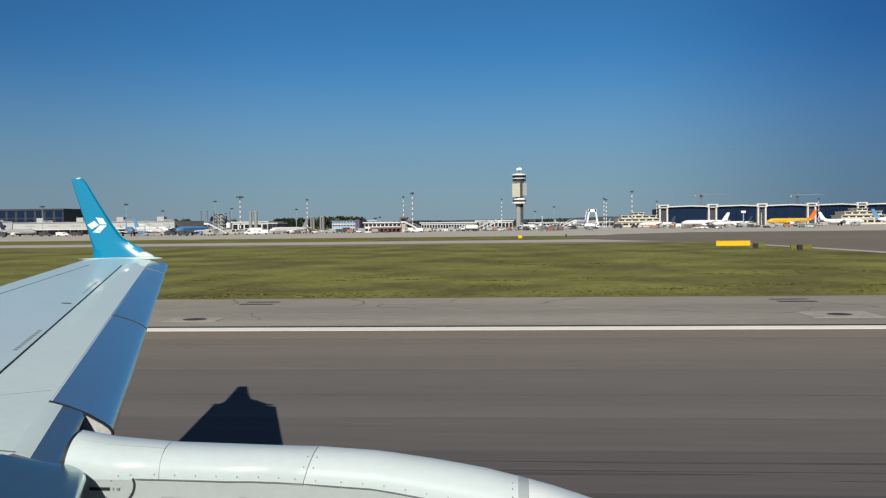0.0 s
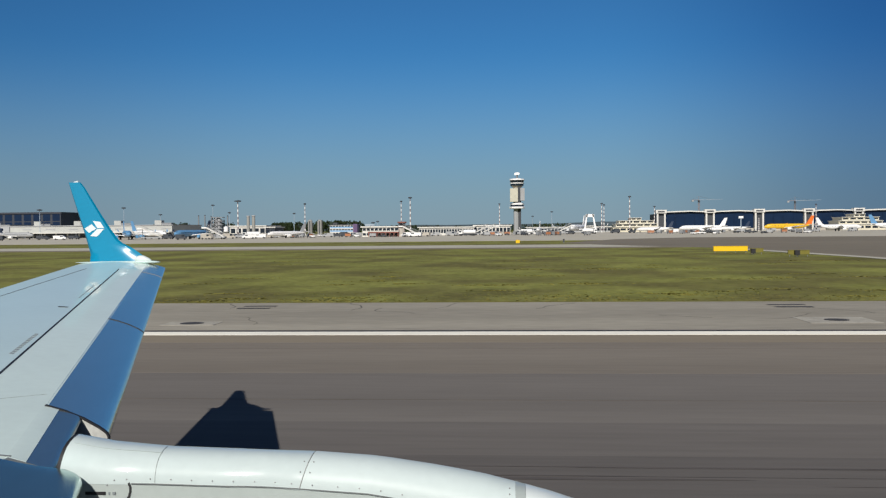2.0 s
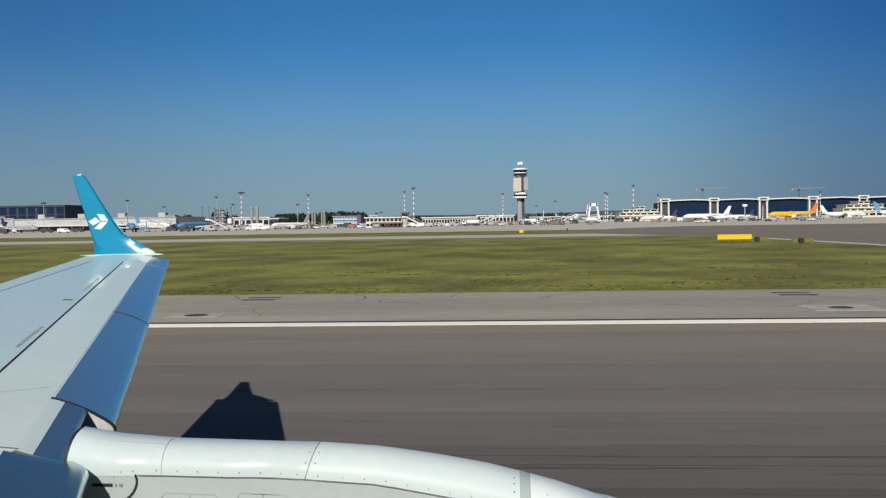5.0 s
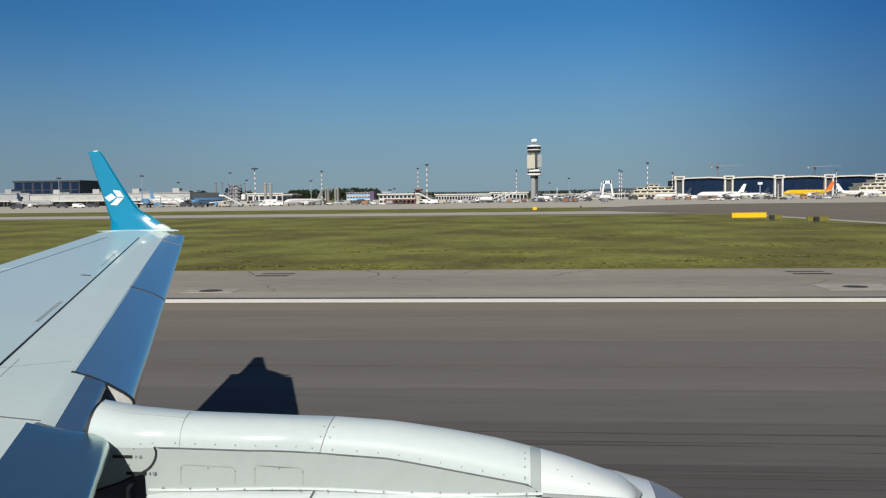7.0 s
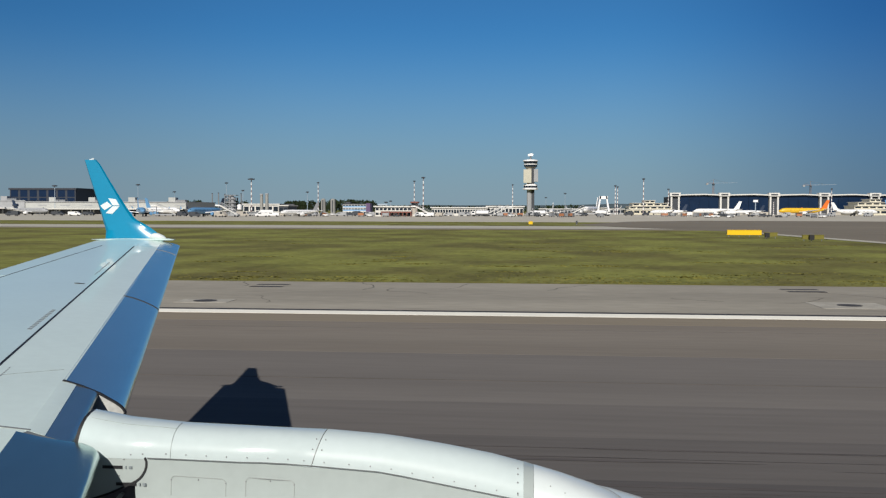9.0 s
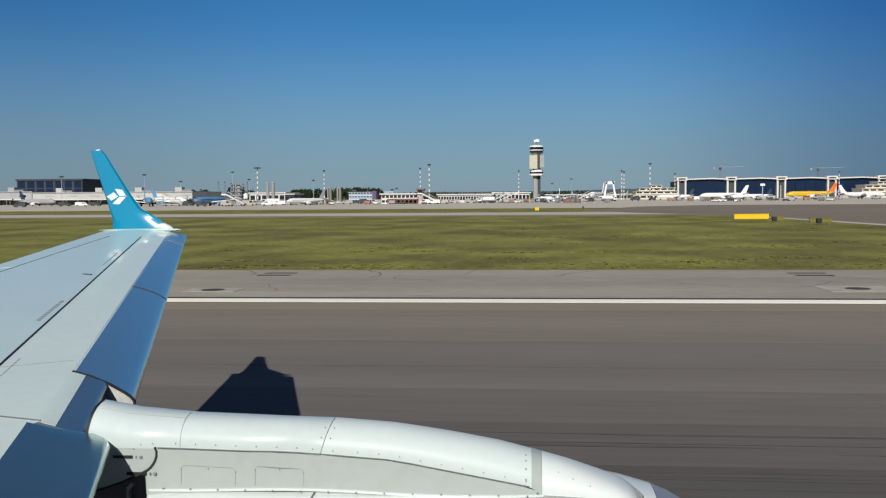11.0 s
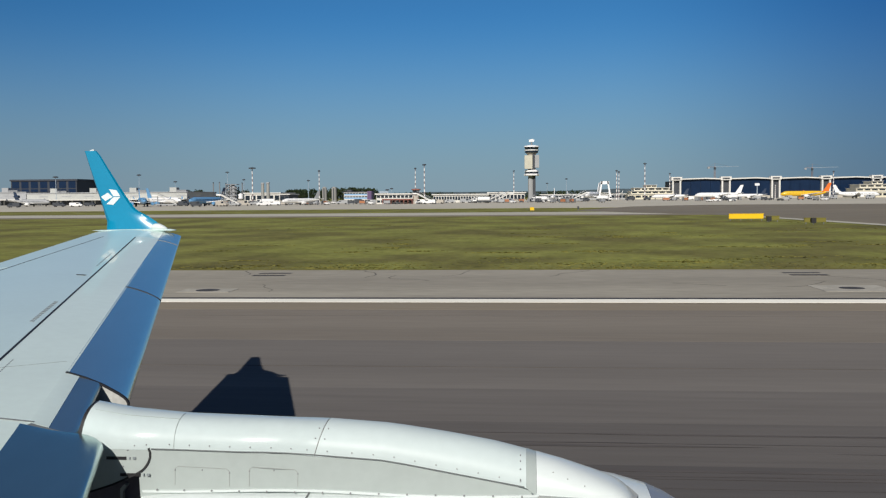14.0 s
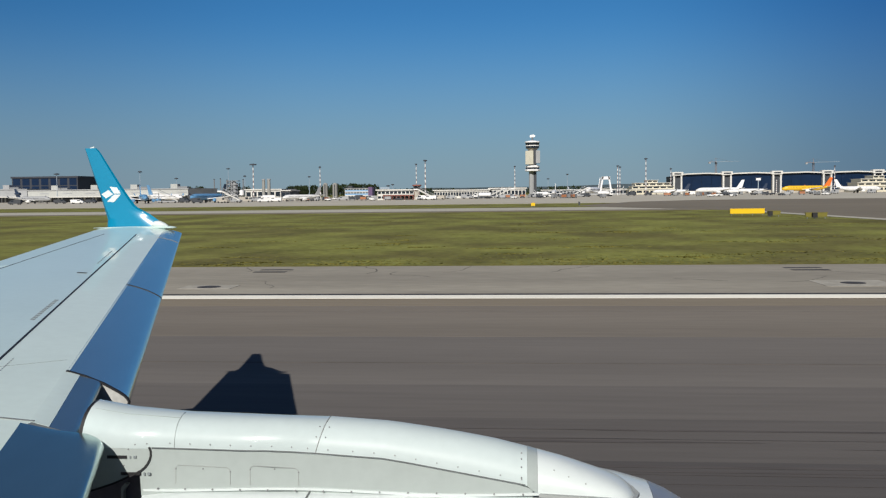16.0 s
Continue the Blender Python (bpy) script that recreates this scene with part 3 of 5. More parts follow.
SIDE_LOW = [(-1.95, 2.02), (-1.82, 2.058), (-1.744, 2.084), (-1.679, 2.113), (-1.63, 2.135), (-1.62, 1.95), (0.5, 1.95)]


def side_y(z, x):
    w, zs = curve_at(HALF, x) - 0.002, curve_at(SEAM, x)
    return PY - w - 0.02 * (zs - z) / (zs - 1.95)


def side_ring(x):
    """Pylon side; its rear lower corner is cut away along the seal."""
    w, zs, zl = curve_at(HALF, x) - 0.006, curve_at(SEAM, x), curve_at(SIDE_LOW, x)
    zz = [lerp(zs, zl, k / 6) for k in range(7)]
    return [(x, side_y(z, x), z) for z in zz] + [(x, PY + w + 0.02, zl), (x, PY + w, zs)]


spine_rear = own("pylon_spine", loft([spine_ring(-1.895 + i * 0.0125) for i in range(84)] + [spine_ring(-0.835)]), M_NACELLE, "white rounded pylon fairing")
spine_front = own("pylon_spine", loft([spine_ring(-0.831)] + [spine_ring(-0.75 + i * 0.08) for i in range(10)] + [spine_ring(0.028)]), M_NACELLE_SATIN, "white rounded pylon fairing")
own("pylon_rear_seal", loft([spine_ring(-1.913, -0.004), spine_ring(-1.896, -0.004)]), M_BLACK, "black rubber seal", parent=spine_rear)
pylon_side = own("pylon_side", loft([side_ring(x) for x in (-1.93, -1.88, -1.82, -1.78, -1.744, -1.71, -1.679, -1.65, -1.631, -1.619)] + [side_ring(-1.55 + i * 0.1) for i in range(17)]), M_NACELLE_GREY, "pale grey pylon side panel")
own("pylon_band", loft([spine_ring(x, 0.002) for x in (0.0285, 0.05, 0.0700)]), M_NACELLE_GREY)
nose_fairing = own("pylon_nose_fairing", loft([spine_ring(x, 0.003) for x in (0.071, 0.12, 0.18, 0.25, 0.32, 0.38, 0.42, 0.445, 0.465, 0.478, 0.484)]), M_WHITE_GLOSS, "bright white pylon nose fairing")
TIP = [0.075, 0.15, 0.22, 0.30, 0.34, 0.37, 0.41, 0.44, 0.462, 0.476]
own("fairing_rim", strip_along([(x, PY + curve_at(HALF, x) + 0.008, curve_at(SEAM, x) - 0.003) for x in TIP[4:]] + [(0.494, PY, 2.022)] + [(x, PY - curve_at(HALF, x) - 0.008, curve_at(SEAM, x) - 0.003) for x in TIP[::-1]], 0.026, 0.006), M_RIM, "grey sealed fairing rim", parent=nose_fairing)

NY, NZ = 4.30, 1.187
NAC = [(-2.3, 0.60), (-1.9, 0.69), (-1.4, 0.77), (-0.8, 0.815), (-0.2, 0.832), (0.1, 0.835), (0.30, 0.823), (0.45, 0.796), (0.595, 0.757)]
cowl = own("engine_cowl", lathe_x(NAC, NY, NZ, 56, caps=False), M_WHITE_GLOSS, "white engine cowl")
own("intake_lip", lathe_x([(0.597, 0.756), (0.68, 0.722), (0.76, 0.675), (0.82, 0.628), (0.85, 0.595), (0.84, 0.56), (0.78, 0.54), (0.4, 0.53)], NY, NZ, 56, caps=False), M_LIP, "bare metal intake lip", parent=cowl)
own("fan", lathe_x([(0.1, 0.53), (0.12, 0.2), (0.35, 0.02)], NY, NZ, 40), M_STEEL, "dark grey engine fan", parent=cowl)
own("exhaust", lathe_x([(-2.29, 0.42), (-2.7, 0.36), (-3.0, 0.27)], NY, NZ, 40), M_STEEL, "grey steel exhaust nozzle", parent=cowl)
own("cowl_shoulder", loft([[(x, PS - 0.255, 2.058 - d), (x, PS - 0.33, 2.045 - d), (x, PS - 0.40, 2.00 - d), (x, PS - 0.46, 1.90 - d), (x, PS - 0.46, 1.70), (x, PS - 0.20, 1.70), (x, PS - 0.20, 2.055 - d)] for x, d in ((-1.62, 0.02), (-1.4, 0.004), (-0.9, 0.0), (-0.4, 0.0), (0.0, 0.004), (0.3, 0.03), (0.42, 0.09))]), M_WHITE_GLOSS, "white cowl shoulder below the pylon")
own("cowl_joint", strip_along([(-0.89, PS - 0.258, 2.064), (-0.895, PS - 0.33, 2.050), (-0.91, PS - 0.40, 2.005)], 0.005, 0.003, up=(0, -0.6, 0.8)), M_GREYLINE, smooth=False)
# added black box; its colour takes the place of shade in the gap
own("pylon_root_cavity", box(-2.5, -1.90, 3.86, 4.66, 2.05, 2.17), M_BLACK, "black filler standing in for the dark gap behind the pylon", smooth=False)
own("pylon_keel", box(-2.45, -1.56, 3.86, 4.05, 1.45, 2.15), M_KEEL_SHADE, "pylon keel in the gap, coloured dark for the slat's shade", smooth=False)


def spine_point(x, a, lift=0.002):
    """On the near half of the spine; a from 0 (lower seam) to 1 (crest)."""
    w, zt, zs = curve_at(HALF, x), curve_at(RIDGE, x), curve_at(SEAM, x)
    t = a * math.pi / 2
    return Vector((x - joint_slant(x, math.sin(t) ** 0.9), PY - (w + lift) * math.cos(t) ** 0.9, zs + (zt - zs + lift) * math.sin(t) ** 0.9))


own("spine_lower_joint", strip_along([(x, PY - curve_at(HALF, x) - 0.003, curve_at(SEAM, x) + 0.001) for x in [-1.58 + 0.1 * i for i in range(17)]], 0.003, 0.003, up=(0, -1, 0)), M_GREYLINE, smooth=False, parent=spine_front)
for x in (-0.833, -1.48):
    own("spine_joint", strip_along([spine_point(x, a) for a in [i / 12 for i in range(13)]], 0.0026 if x > -1 else 0.0018, 0.0009, up=(0, -0.7, 0.7)), M_RIM if x > -1 else M_NACELLE_GREY, smooth=False, parent=spine_rear)
own("spine_ridge_joint", strip_along([spine_point(x, 0.72) for x in [-1.86 + 0.048 * i for i in range(9)]], 0.0018, 0.0008, up=(0, -0.5, 0.9)), M_NACELLE_GREY, smooth=False, parent=spine_rear)
for i in range(18):
    x = -1.50 + 0.0885 * i
    p = spine_point(x, 0.09, 0.0)
    own("rivet", rod(p, p + Vector((0, -0.004, 0.001)), 0.0031, 0.0026, 6), M_RIVET, smooth=False, parent=spine_rear if x < -0.833 else spine_front)
for x in (0.004,):
    for a in (0.12, 0.35, 0.55, 0.72):
        p = spine_point(x, a, 0.0)
        own("rivet", rod(p, p + Vector((0, -0.003, 0.003)), 0.0036, 0.003, 6), M_RIVET, smooth=False, parent=spine_front)
for x, a in ((0.14, 0.5), (0.2, 0.42), (0.27, 0.34)):
    p = spine_point(x, a, 0.003)
    own("rivet", rod(p, p + Vector((0, -0.002, 0.002)), 0.0032, 0.0025, 6), M_RIM, smooth=False, parent=nose_fairing)
for x in (-0.852, -0.812):
    for a in (0.35, 0.62):
        p = spine_point(x, a, 0.0)
        own("rivet", rod(p, p + Vector((0, -0.003, 0.003)), 0.003, 0.0025, 6), M_RIVET, smooth=False, parent=spine_front)


for xa, xb in ((-1.475, -1.236), (-1.15, -0.94)):
    corners = [(xa, 2.085), (xa, 2.155), (xa + 0.012, 2.166), (xb - 0.015, 2.158), (xb, 2.146), (xb, 2.085)]
    own("access_panel", strip_along([(x, side_y(z, x) - 0.001, z) for x, z in corners], 0.0022, 0.0015, up=(0, -1, 0)), M_RIM, smooth=False, parent=pylon_side)
    for x, z in corners[1:5:3] + [((xa + xb) / 2, 2.157)]:
        own("rivet", rod((x, side_y(z, x), z - 0.006), (x, side_y(z, x) - 0.003, z - 0.006), 0.004, 0.003, 6), M_RIVET, smooth=False, parent=pylon_side)
own("side_lower_flange", strip_along([(x, PS - 0.262, 2.066 + 0.008 * math.sin(x * 5)) for x in [-1.62 + 0.1 * i for i in range(18)]], 0.010, 0.005, up=(0, -1, 0)), M_WHITE_GLOSS)
for i in range(14):
    x = -1.55 + 0.12 * i
    own("rivet", rod((x, PS - 0.268, 2.068), (x, PS - 0.273, 2.068), 0.004, 0.004, 6), M_RIVET, smooth=False, parent=pylon_side)
for x0, z in ((-1.773, 2.201), (-1.712, 2.130)):
    for xa, xb, hz in ((x0, x0 + 0.088, 0.0065), (x0 + 0.10, x0 + 0.106, 0.005), (x0 + 0.117, x0 + 0.13, 0.005)):
        y = side_y(z, x0 + 0.05)
        own("wear_mark", box(xa, xb, y - 0.0035, y + 0.004, z - hz, z + hz), M_BLACK if hz > 0.0055 else M_MARK, "black painted bar" if hz > 0.0055 else "", smooth=False, parent=pylon_side)
own("pylon_seal", strip_along([(x, side_y(z, x) - 0.003, z) for x, z in ((-1.59, 2.243), (-1.583, 2.225), (-1.583, 2.206), (-1.588, 2.188), (-1.597, 2.171), (-1.608, 2.157), (-1.623, 2.145), (-1.65, 2.13), (-1.679, 2.117), (-1.744, 2.088), (-1.821, 2.062), (-1.92, 2.03))], 0.008, 0.004, up=(0, -1, 0)), M_BLACK, "black rubber seal", parent=pylon_side)
for x, z in ((-1.68, 2.235), (-1.70, 2.165), (-1.65, 2.255), (-1.60, 2.257)):
    own("rivet", rod((x, side_y(z, x), z), (x, side_y(z, x) - 0.003, z), 0.004, 0.003, 6), M_RIVET, smooth=False, parent=pylon_side)
own("keel_flange", loft([[(x, y, z) for x, z in ((-1.738, 1.90), (-1.732, 2.055), (-1.715, 2.075), (-1.70, 2.07), (-1.722, 2.04), (-1.722, 1.90))] for y in (3.82, 3.845)]), M_NACELLE_GREY, "pale grey keel flange")

# hull behind the viewer and the undercarriage that carries it
own("fuselage", lathe_x([(-19, 0.25), (-15, 0.95), (-11, 1.38), (-8, 1.42), (8, 1.42), (10.5, 1.30), (12.5, 0.85), (13.6, 0.25)], -1.50, 3.05, 48, squash=1.05), M_PLANEWHITE, "plain white fuselage")
for wx, wy in ((-3.6, 1.45), (-3.6, -4.5), (9.6, -1.5)):
    leg = own("landing_gear", rod((wx, wy, 0.4), (wx, wy, 2.05), 0.09, 0.11, 10), M_STEEL, "grey steel undercarriage leg")
    for s in (-0.28, 0.28):
        own("wheel", loft([[(wx + r * math.cos(a), wy + s + d, 0.47 + r * math.sin(a)) for a in [i * math.pi / 10 for i in range(20)]] for d, r in ((-0.12, 0.3), (-0.1, 0.42), (0, 0.44), (0.1, 0.42), (0.12, 0.3))]), M_TYRE, "black tyre", parent=leg)

# ---------------------------------------------------------------- parked aircraft
def parked_aircraft(at, turn, length, body, tail, label, belly=None, group="aircraft parked on the apron", trijet=False):
    ob = thing("parked_aircraft", at, label, "airliner", group, turn)
    L, r = length, 0.052 * length
    zc = r + 0.045 * L
    prof = [(-0.5, 0.08, 0.55), (-0.42, 0.35, 0.42), (-0.30, 0.8, 0.16), (-0.2, 1, 0), (0.36, 1, 0), (0.43, 0.86, -0.06), (0.475, 0.55, -0.16), (0.5, 0.1, -0.25)]
    part("fuselage", loft([[(k * L, q * r * math.cos(a), zc + u * r + q * r * math.sin(a)) for a in [i * math.pi / 8 for i in range(16)]] for k, q, u in prof]), body, ob, smooth=True)
    for s in (1, -1):
        for i in range(22):
            x = lerp(-0.27, 0.37, i / 21) * L
            part("cabin_window", box(x, x + 0.012 * L, s * 0.985 * r - 0.06, s * 0.985 * r + 0.06, zc + 0.12 * r, zc + 0.30 * r), M_GLASS, ob)
    part("cockpit_window", box(0.445 * L, 0.466 * L, -0.45 * r, 0.45 * r, zc + 0.25 * r, zc + 0.55 * r), M_GLASS, ob)
    for s in (1, -1):
        wing = [(0.10 * L, s * 0.8 * r, zc - 0.5 * r), (-0.08 * L, s * 0.8 * r, zc - 0.5 * r), (-0.17 * L, s * 0.47 * L, zc + 0.5 * r), (-0.13 * L, s * 0.47 * L, zc + 0.5 * r)]
        wing_ob = part("wing", loft([[(x, y, z - 0.012 * L * (1 if abs(y) < L * 0.2 else 0.3)) for x, y, z in wing], wing]), M_PLANEWHITE, ob)
        part("winglet_tip", loft([[(-0.13 * L, s * 0.468 * L, zc + 0.5 * r), (-0.17 * L, s * 0.468 * L, zc + 0.5 * r), (-0.18 * L, s * 0.48 * L, zc + 1.3 * r), (-0.165 * L, s * 0.48 * L, zc + 1.3 * r)],
                                  [(-0.13 * L, s * 0.474 * L, zc + 0.5 * r), (-0.17 * L, s * 0.474 * L, zc + 0.5 * r), (-0.18 * L, s * 0.486 * L, zc + 1.3 * r), (-0.165 * L, s * 0.486 * L, zc + 1.3 * r)]]), tail, wing_ob)
        part("engine", lathe_x([(-0.02 * L, 0.35 * r), (0.0, 0.5 * r), (0.06 * L, 0.56 * r), (0.085 * L, 0.46 * r)], s * 0.16 * L, zc - 0.95 * r, 14), M_PLANEWHITE if not belly else belly, wing_ob, smooth=True)
        stab = [(-0.40 * L, s * 0.2 * r, zc + 0.6 * r), (-0.47 * L, s * 0.2 * r, zc + 0.6 * r), (-0.51 * L, s * 0.17 * L, zc + 0.8 * r), (-0.485 * L, s * 0.17 * L, zc + 0.8 * r)]
        part("stabiliser", loft([[(x, y, z - 0.006 * L) for x, y, z in stab], stab]), M_PLANEWHITE, ob)
        part("main_gear", rod((-0.05 * L, s * 0.09 * L, 0.0), (-0.05 * L, s * 0.09 * L, zc - 0.5 * r), 0.017 * L, 0.012 * L, 8), M_TYRE, ob)
    fin = [(-0.36 * L, zc + 0.8 * r), (-0.48 * L, zc + 0.8 * r), (-0.535 * L, zc + 0.16 * L + r), (-0.475 * L, zc + 0.16 * L + r)]
    part("tail_fin", loft([[(x, s * 0.09 * r, z) for x, z in fin] for s in (-1, 1)]), tail, ob)
    if trijet:
        part("tail_engine", lathe_x([(-0.52 * L, 0.3 * r), (-0.44 * L, 0.62 * r), (-0.37 * L, 0.55 * r)], 0, zc + 2.1 * r, 14), tail, ob, smooth=True)
    part("nose_gear", rod((0.4 * L, 0, 0.0), (0.4 * L, 0, zc - 0.8 * r), 0.012 * L, 0.01 * L, 8), M_TYRE, ob)
    return ob


parked_aircraft((-253.3, 460, 0.03), -20, 25, M_GREYWALL, M_PLANENAVY, "grey freighter jet with dark tail engine", trijet=True)
parked_aircraft((-170.8, 430, 0.03), -35, 28, M_PLANEWHITE, M_PLANEBLUE, "white and sky blue jet parked before the cargo sheds", belly=M_PLANEBLUE)
parked_aircraft((-169.0, 400, 0.03), -62, 27, M_PLANEBLUE, M_PLANEBLUE, "sky blue jet seen from the nose", belly=M_PLANEBLUE)
parked_aircraft((-138.9, 400, 0.03), 255, 27, M_PLANEBLUE, M_PLANENAVY, "sky blue jet with a dark tail fin", belly=M_PLANEBLUE)
parked_aircraft((-101.6, 420, 0.03), -130, 21, M_PLANEWHITE, M_GREYWALL, "small white jet standing by the silos")
parked_aircraft((20.6, 600, 0.03), -95, 27, M_PLANEWHITE, M_PLANEWHITE, "white jet facing the runway")
parked_aircraft((45.5, 600, 0.03), 252, 38, M_PLANEWHITE, M_PLANEWHITE, "large white jet with a tall white tail")
parked_aircraft((100.6, 640, 0.03), 170, 24, M_PLANEWHITE, M_PLANENAVY, "white jet with a dark tail")
parked_aircraft((132.9, 640, 0.03), 177, 31, M_PLANEWHITE, M_PLANEWHITE, "long white jet seen side on")
parked_aircraft((167.5, 700, 0.03), 180, 24, M_PLANEWHITE, M_PLANENAVY, "white jet with a navy tail")
parked_aircraft((216.8, 620, 0.03), 3, 29, M_PLANEWHITE, M_PLANEWHITE, "large white jet by the flat-roofed pier")
parked_aircraft((205.0, 690, 0.03), 186, 36, M_YELLOWJET, M_ORANGETAIL, "bright yellow jet with an orange tail fin")
parked_aircraft((253.1, 620, 0.03), 2, 34, M_PLANEWHITE, M_PLANEBLUE, "white jet with a blue tail")

# ---------------------------------------------------------------- control tower
def control_tower(at, h):
    ob = thing("control_tower", at, "tall concrete airport control tower with dark glass cab", "tower")
    r = h / 7.6
    # grey and dark cladding carry the shade on the shaft
    part("shaft", lathe_z([(0.34 * r, 0), (0.34 * r, 0.62 * h)], -0.12 * r, 0, 8), M_GREYWALL, ob)
    part("rear_shaft", box(0.18 * r, 0.5 * r, -0.2 * r, 0.4 * r, 0, 0.62 * h), M_DARKWALL, ob)
    part("lower_gallery", lathe_z([(0.9 * r, 0.385 * h), (0.98 * r, 0.39 * h), (0.98 * r, 0.415 * h), (0.9 * r, 0.42 * h)], 0, 0, 8), M_DISH, ob, "white gallery ring")
    part("gallery_glass", lathe_z([(0.86 * r, 0.42 * h), (0.86 * r, 0.45 * h)], 0, 0, 8), M_GLASS, ob, "dark window band")
    part("gallery_roof", lathe_z([(0.92 * r, 0.45 * h), (0.92 * r, 0.465 * h), (0.7 * r, 0.485 * h)], 0, 0, 8), M_DISH, ob, "white ring roof")
    part("equipment_block", box(-0.90 * r, 0.10 * r, -0.9 * r, 0.6 * r, 0.50 * h, 0.725 * h), M_BEIGE, ob, "beige panelled equipment storeys", bevel=0.3)
    # the storeys' right side is coloured darker, as its shade
    part("equipment_block", box(0.42 * r, 0.95 * r, -0.75 * r, 0.6 * r, 0.52 * h, 0.73 * h), M_GREYWALL, ob, bevel=0.3)
    part("lift_core", box(0.10 * r, 0.42 * r, -0.6 * r, 0.6 * r, 0.5 * h, 0.75 * h), M_DARKWALL, ob)
    part("neck", lathe_z([(0.45 * r, 0.72 * h), (0.6 * r, 0.75 * h), (0.85 * r, 0.775 * h)], 0, 0, 12), M_TOWERCONC, ob)
    part("lower_deck_glass", lathe_z([(0.84 * r, 0.77 * h), (0.84 * r, 0.805 * h)], 0, 0, 12), M_GLASS, ob, "dark window band")
    part("lower_deck", lathe_z([(0.9 * r, 0.805 * h), (0.92 * r, 0.822 * h)], 0, 0, 12), M_DISH, ob, "white deck ring")
    part("cab_glass", lathe_z([(0.82 * r, 0.825 * h), (0.92 * r, 0.865 * h)], 0, 0, 12), M_GLASS, ob, "dark sloping cab glass")
    part("cab_roof", lathe_z([(0.98 * r, 0.865 * h), (0.95 * r, 0.885 * h), (0.35 * r, 0.90 * h)], 0, 0, 12), M_DISH, ob, "pale cab roof")
    part("mast", rod((0, 0, 0.89 * h), (0, 0, 0.955 * h), 0.12 * r, 0.1 * r), M_STEEL, ob)
    part("radar_dish", loft([[(x, y, z) for x, z in ((-0.32 * r, 0.95 * h), (0.3 * r, 0.955 * h), (0.36 * r, 0.985 * h), (0.1 * r, 1.0 * h), (-0.34 * r, 0.985 * h))] for y in (-0.2 * r, 0.1 * r)]), M_DISH, ob, "white radar antenna")
    return ob


control_tower((*(12.7, 1150), 0), 73.49)


# ---------------------------------------------------------------- buildings
def building(name, x0, x1, y, h, depth, wall, label, category="building", bays=8, storeys=1, glass=None, roof_over=0.8, roof_mat=None, low=0.32, high=0.80):
    ob = thing(name, ((x0 + x1) / 2, y, 0), label, category)
    w = (x1 - x0) / 2
    part("wall", box(-w, w, 0, depth, 0, h), wall, ob)
    part("roof", box(-w - roof_over, w + roof_over, -roof_over, depth + roof_over, h + 0.01, h + 0.06 * h + 0.3), roof_mat or M_WHITEWALL, ob)
    step = 2 * w / bays
    for s in range(storeys):
        za, zb = (s + low) * h / storeys, (s + high) * h / storeys
        for i in range(bays):
            part("window", box(-w + (i + 0.12) * step, -w + (i + 0.88) * step, -0.12, 0.05, za, zb), glass or M_GLASS, ob)
    return ob


def cargo_terminal(x0, x1, y, h, wall, label, boxes):
    """Long shed: plain upper wall with slots, white canopy, dark dock doors below, plant boxes on the roof."""
    ob = thing("cargo_terminal", ((x0 + x1) / 2, y, 0), label, "terminal")
    w = (x1 - x0) / 2
    part("wall", box(-w, w, 0, 55, 0, h), wall, ob)
    part("roof", box(-w - 0.5, w + 0.5, -0.5, 55.5, h + 0.01, h + 0.5), M_GREYWALL, ob)
    part("canopy", box(-w, w, -5, -0.01, 0.40 * h, 0.47 * h), M_WHITEWALL, ob, "white canopy over the docks")
    bays = max(3, int(2 * w / 7))
    step = 2 * w / bays
    for i in range(bays):
        part("dock_door", box(-w + (i + 0.08) * step, -w + (i + 0.92) * step, -0.15, 0.05, 0.02, 0.38 * h), M_DARKWALL, ob, "dark dock opening")
        if i % 2:
            part("slot_window", box(-w + (i + 0.1) * step, -w + (i + 0.9) * step, -0.12, 0.05, 0.70 * h, 0.78 * h), M_GREYWALL, ob)
        if i % 3 == 0:
            part("canopy_post", rod((-w + i * step + 0.3, -4.6, 0), (-w + i * step + 0.3, -4.6, 0.4 * h), 0.18), M_STEEL, ob)
    for i in range(boxes):
        bx = -w + (i + 0.6) * 2 * w / boxes
        part("roof_box", box(bx - 2.2, bx + 2.2, 4, 9, h + 0.5, h + 3.2), wall, ob)
        part("roof_duct", box(bx + 2.3, bx + 8.5, 4, 8, h + 0.5, h + 1.7), M_STEEL, ob)
    return ob


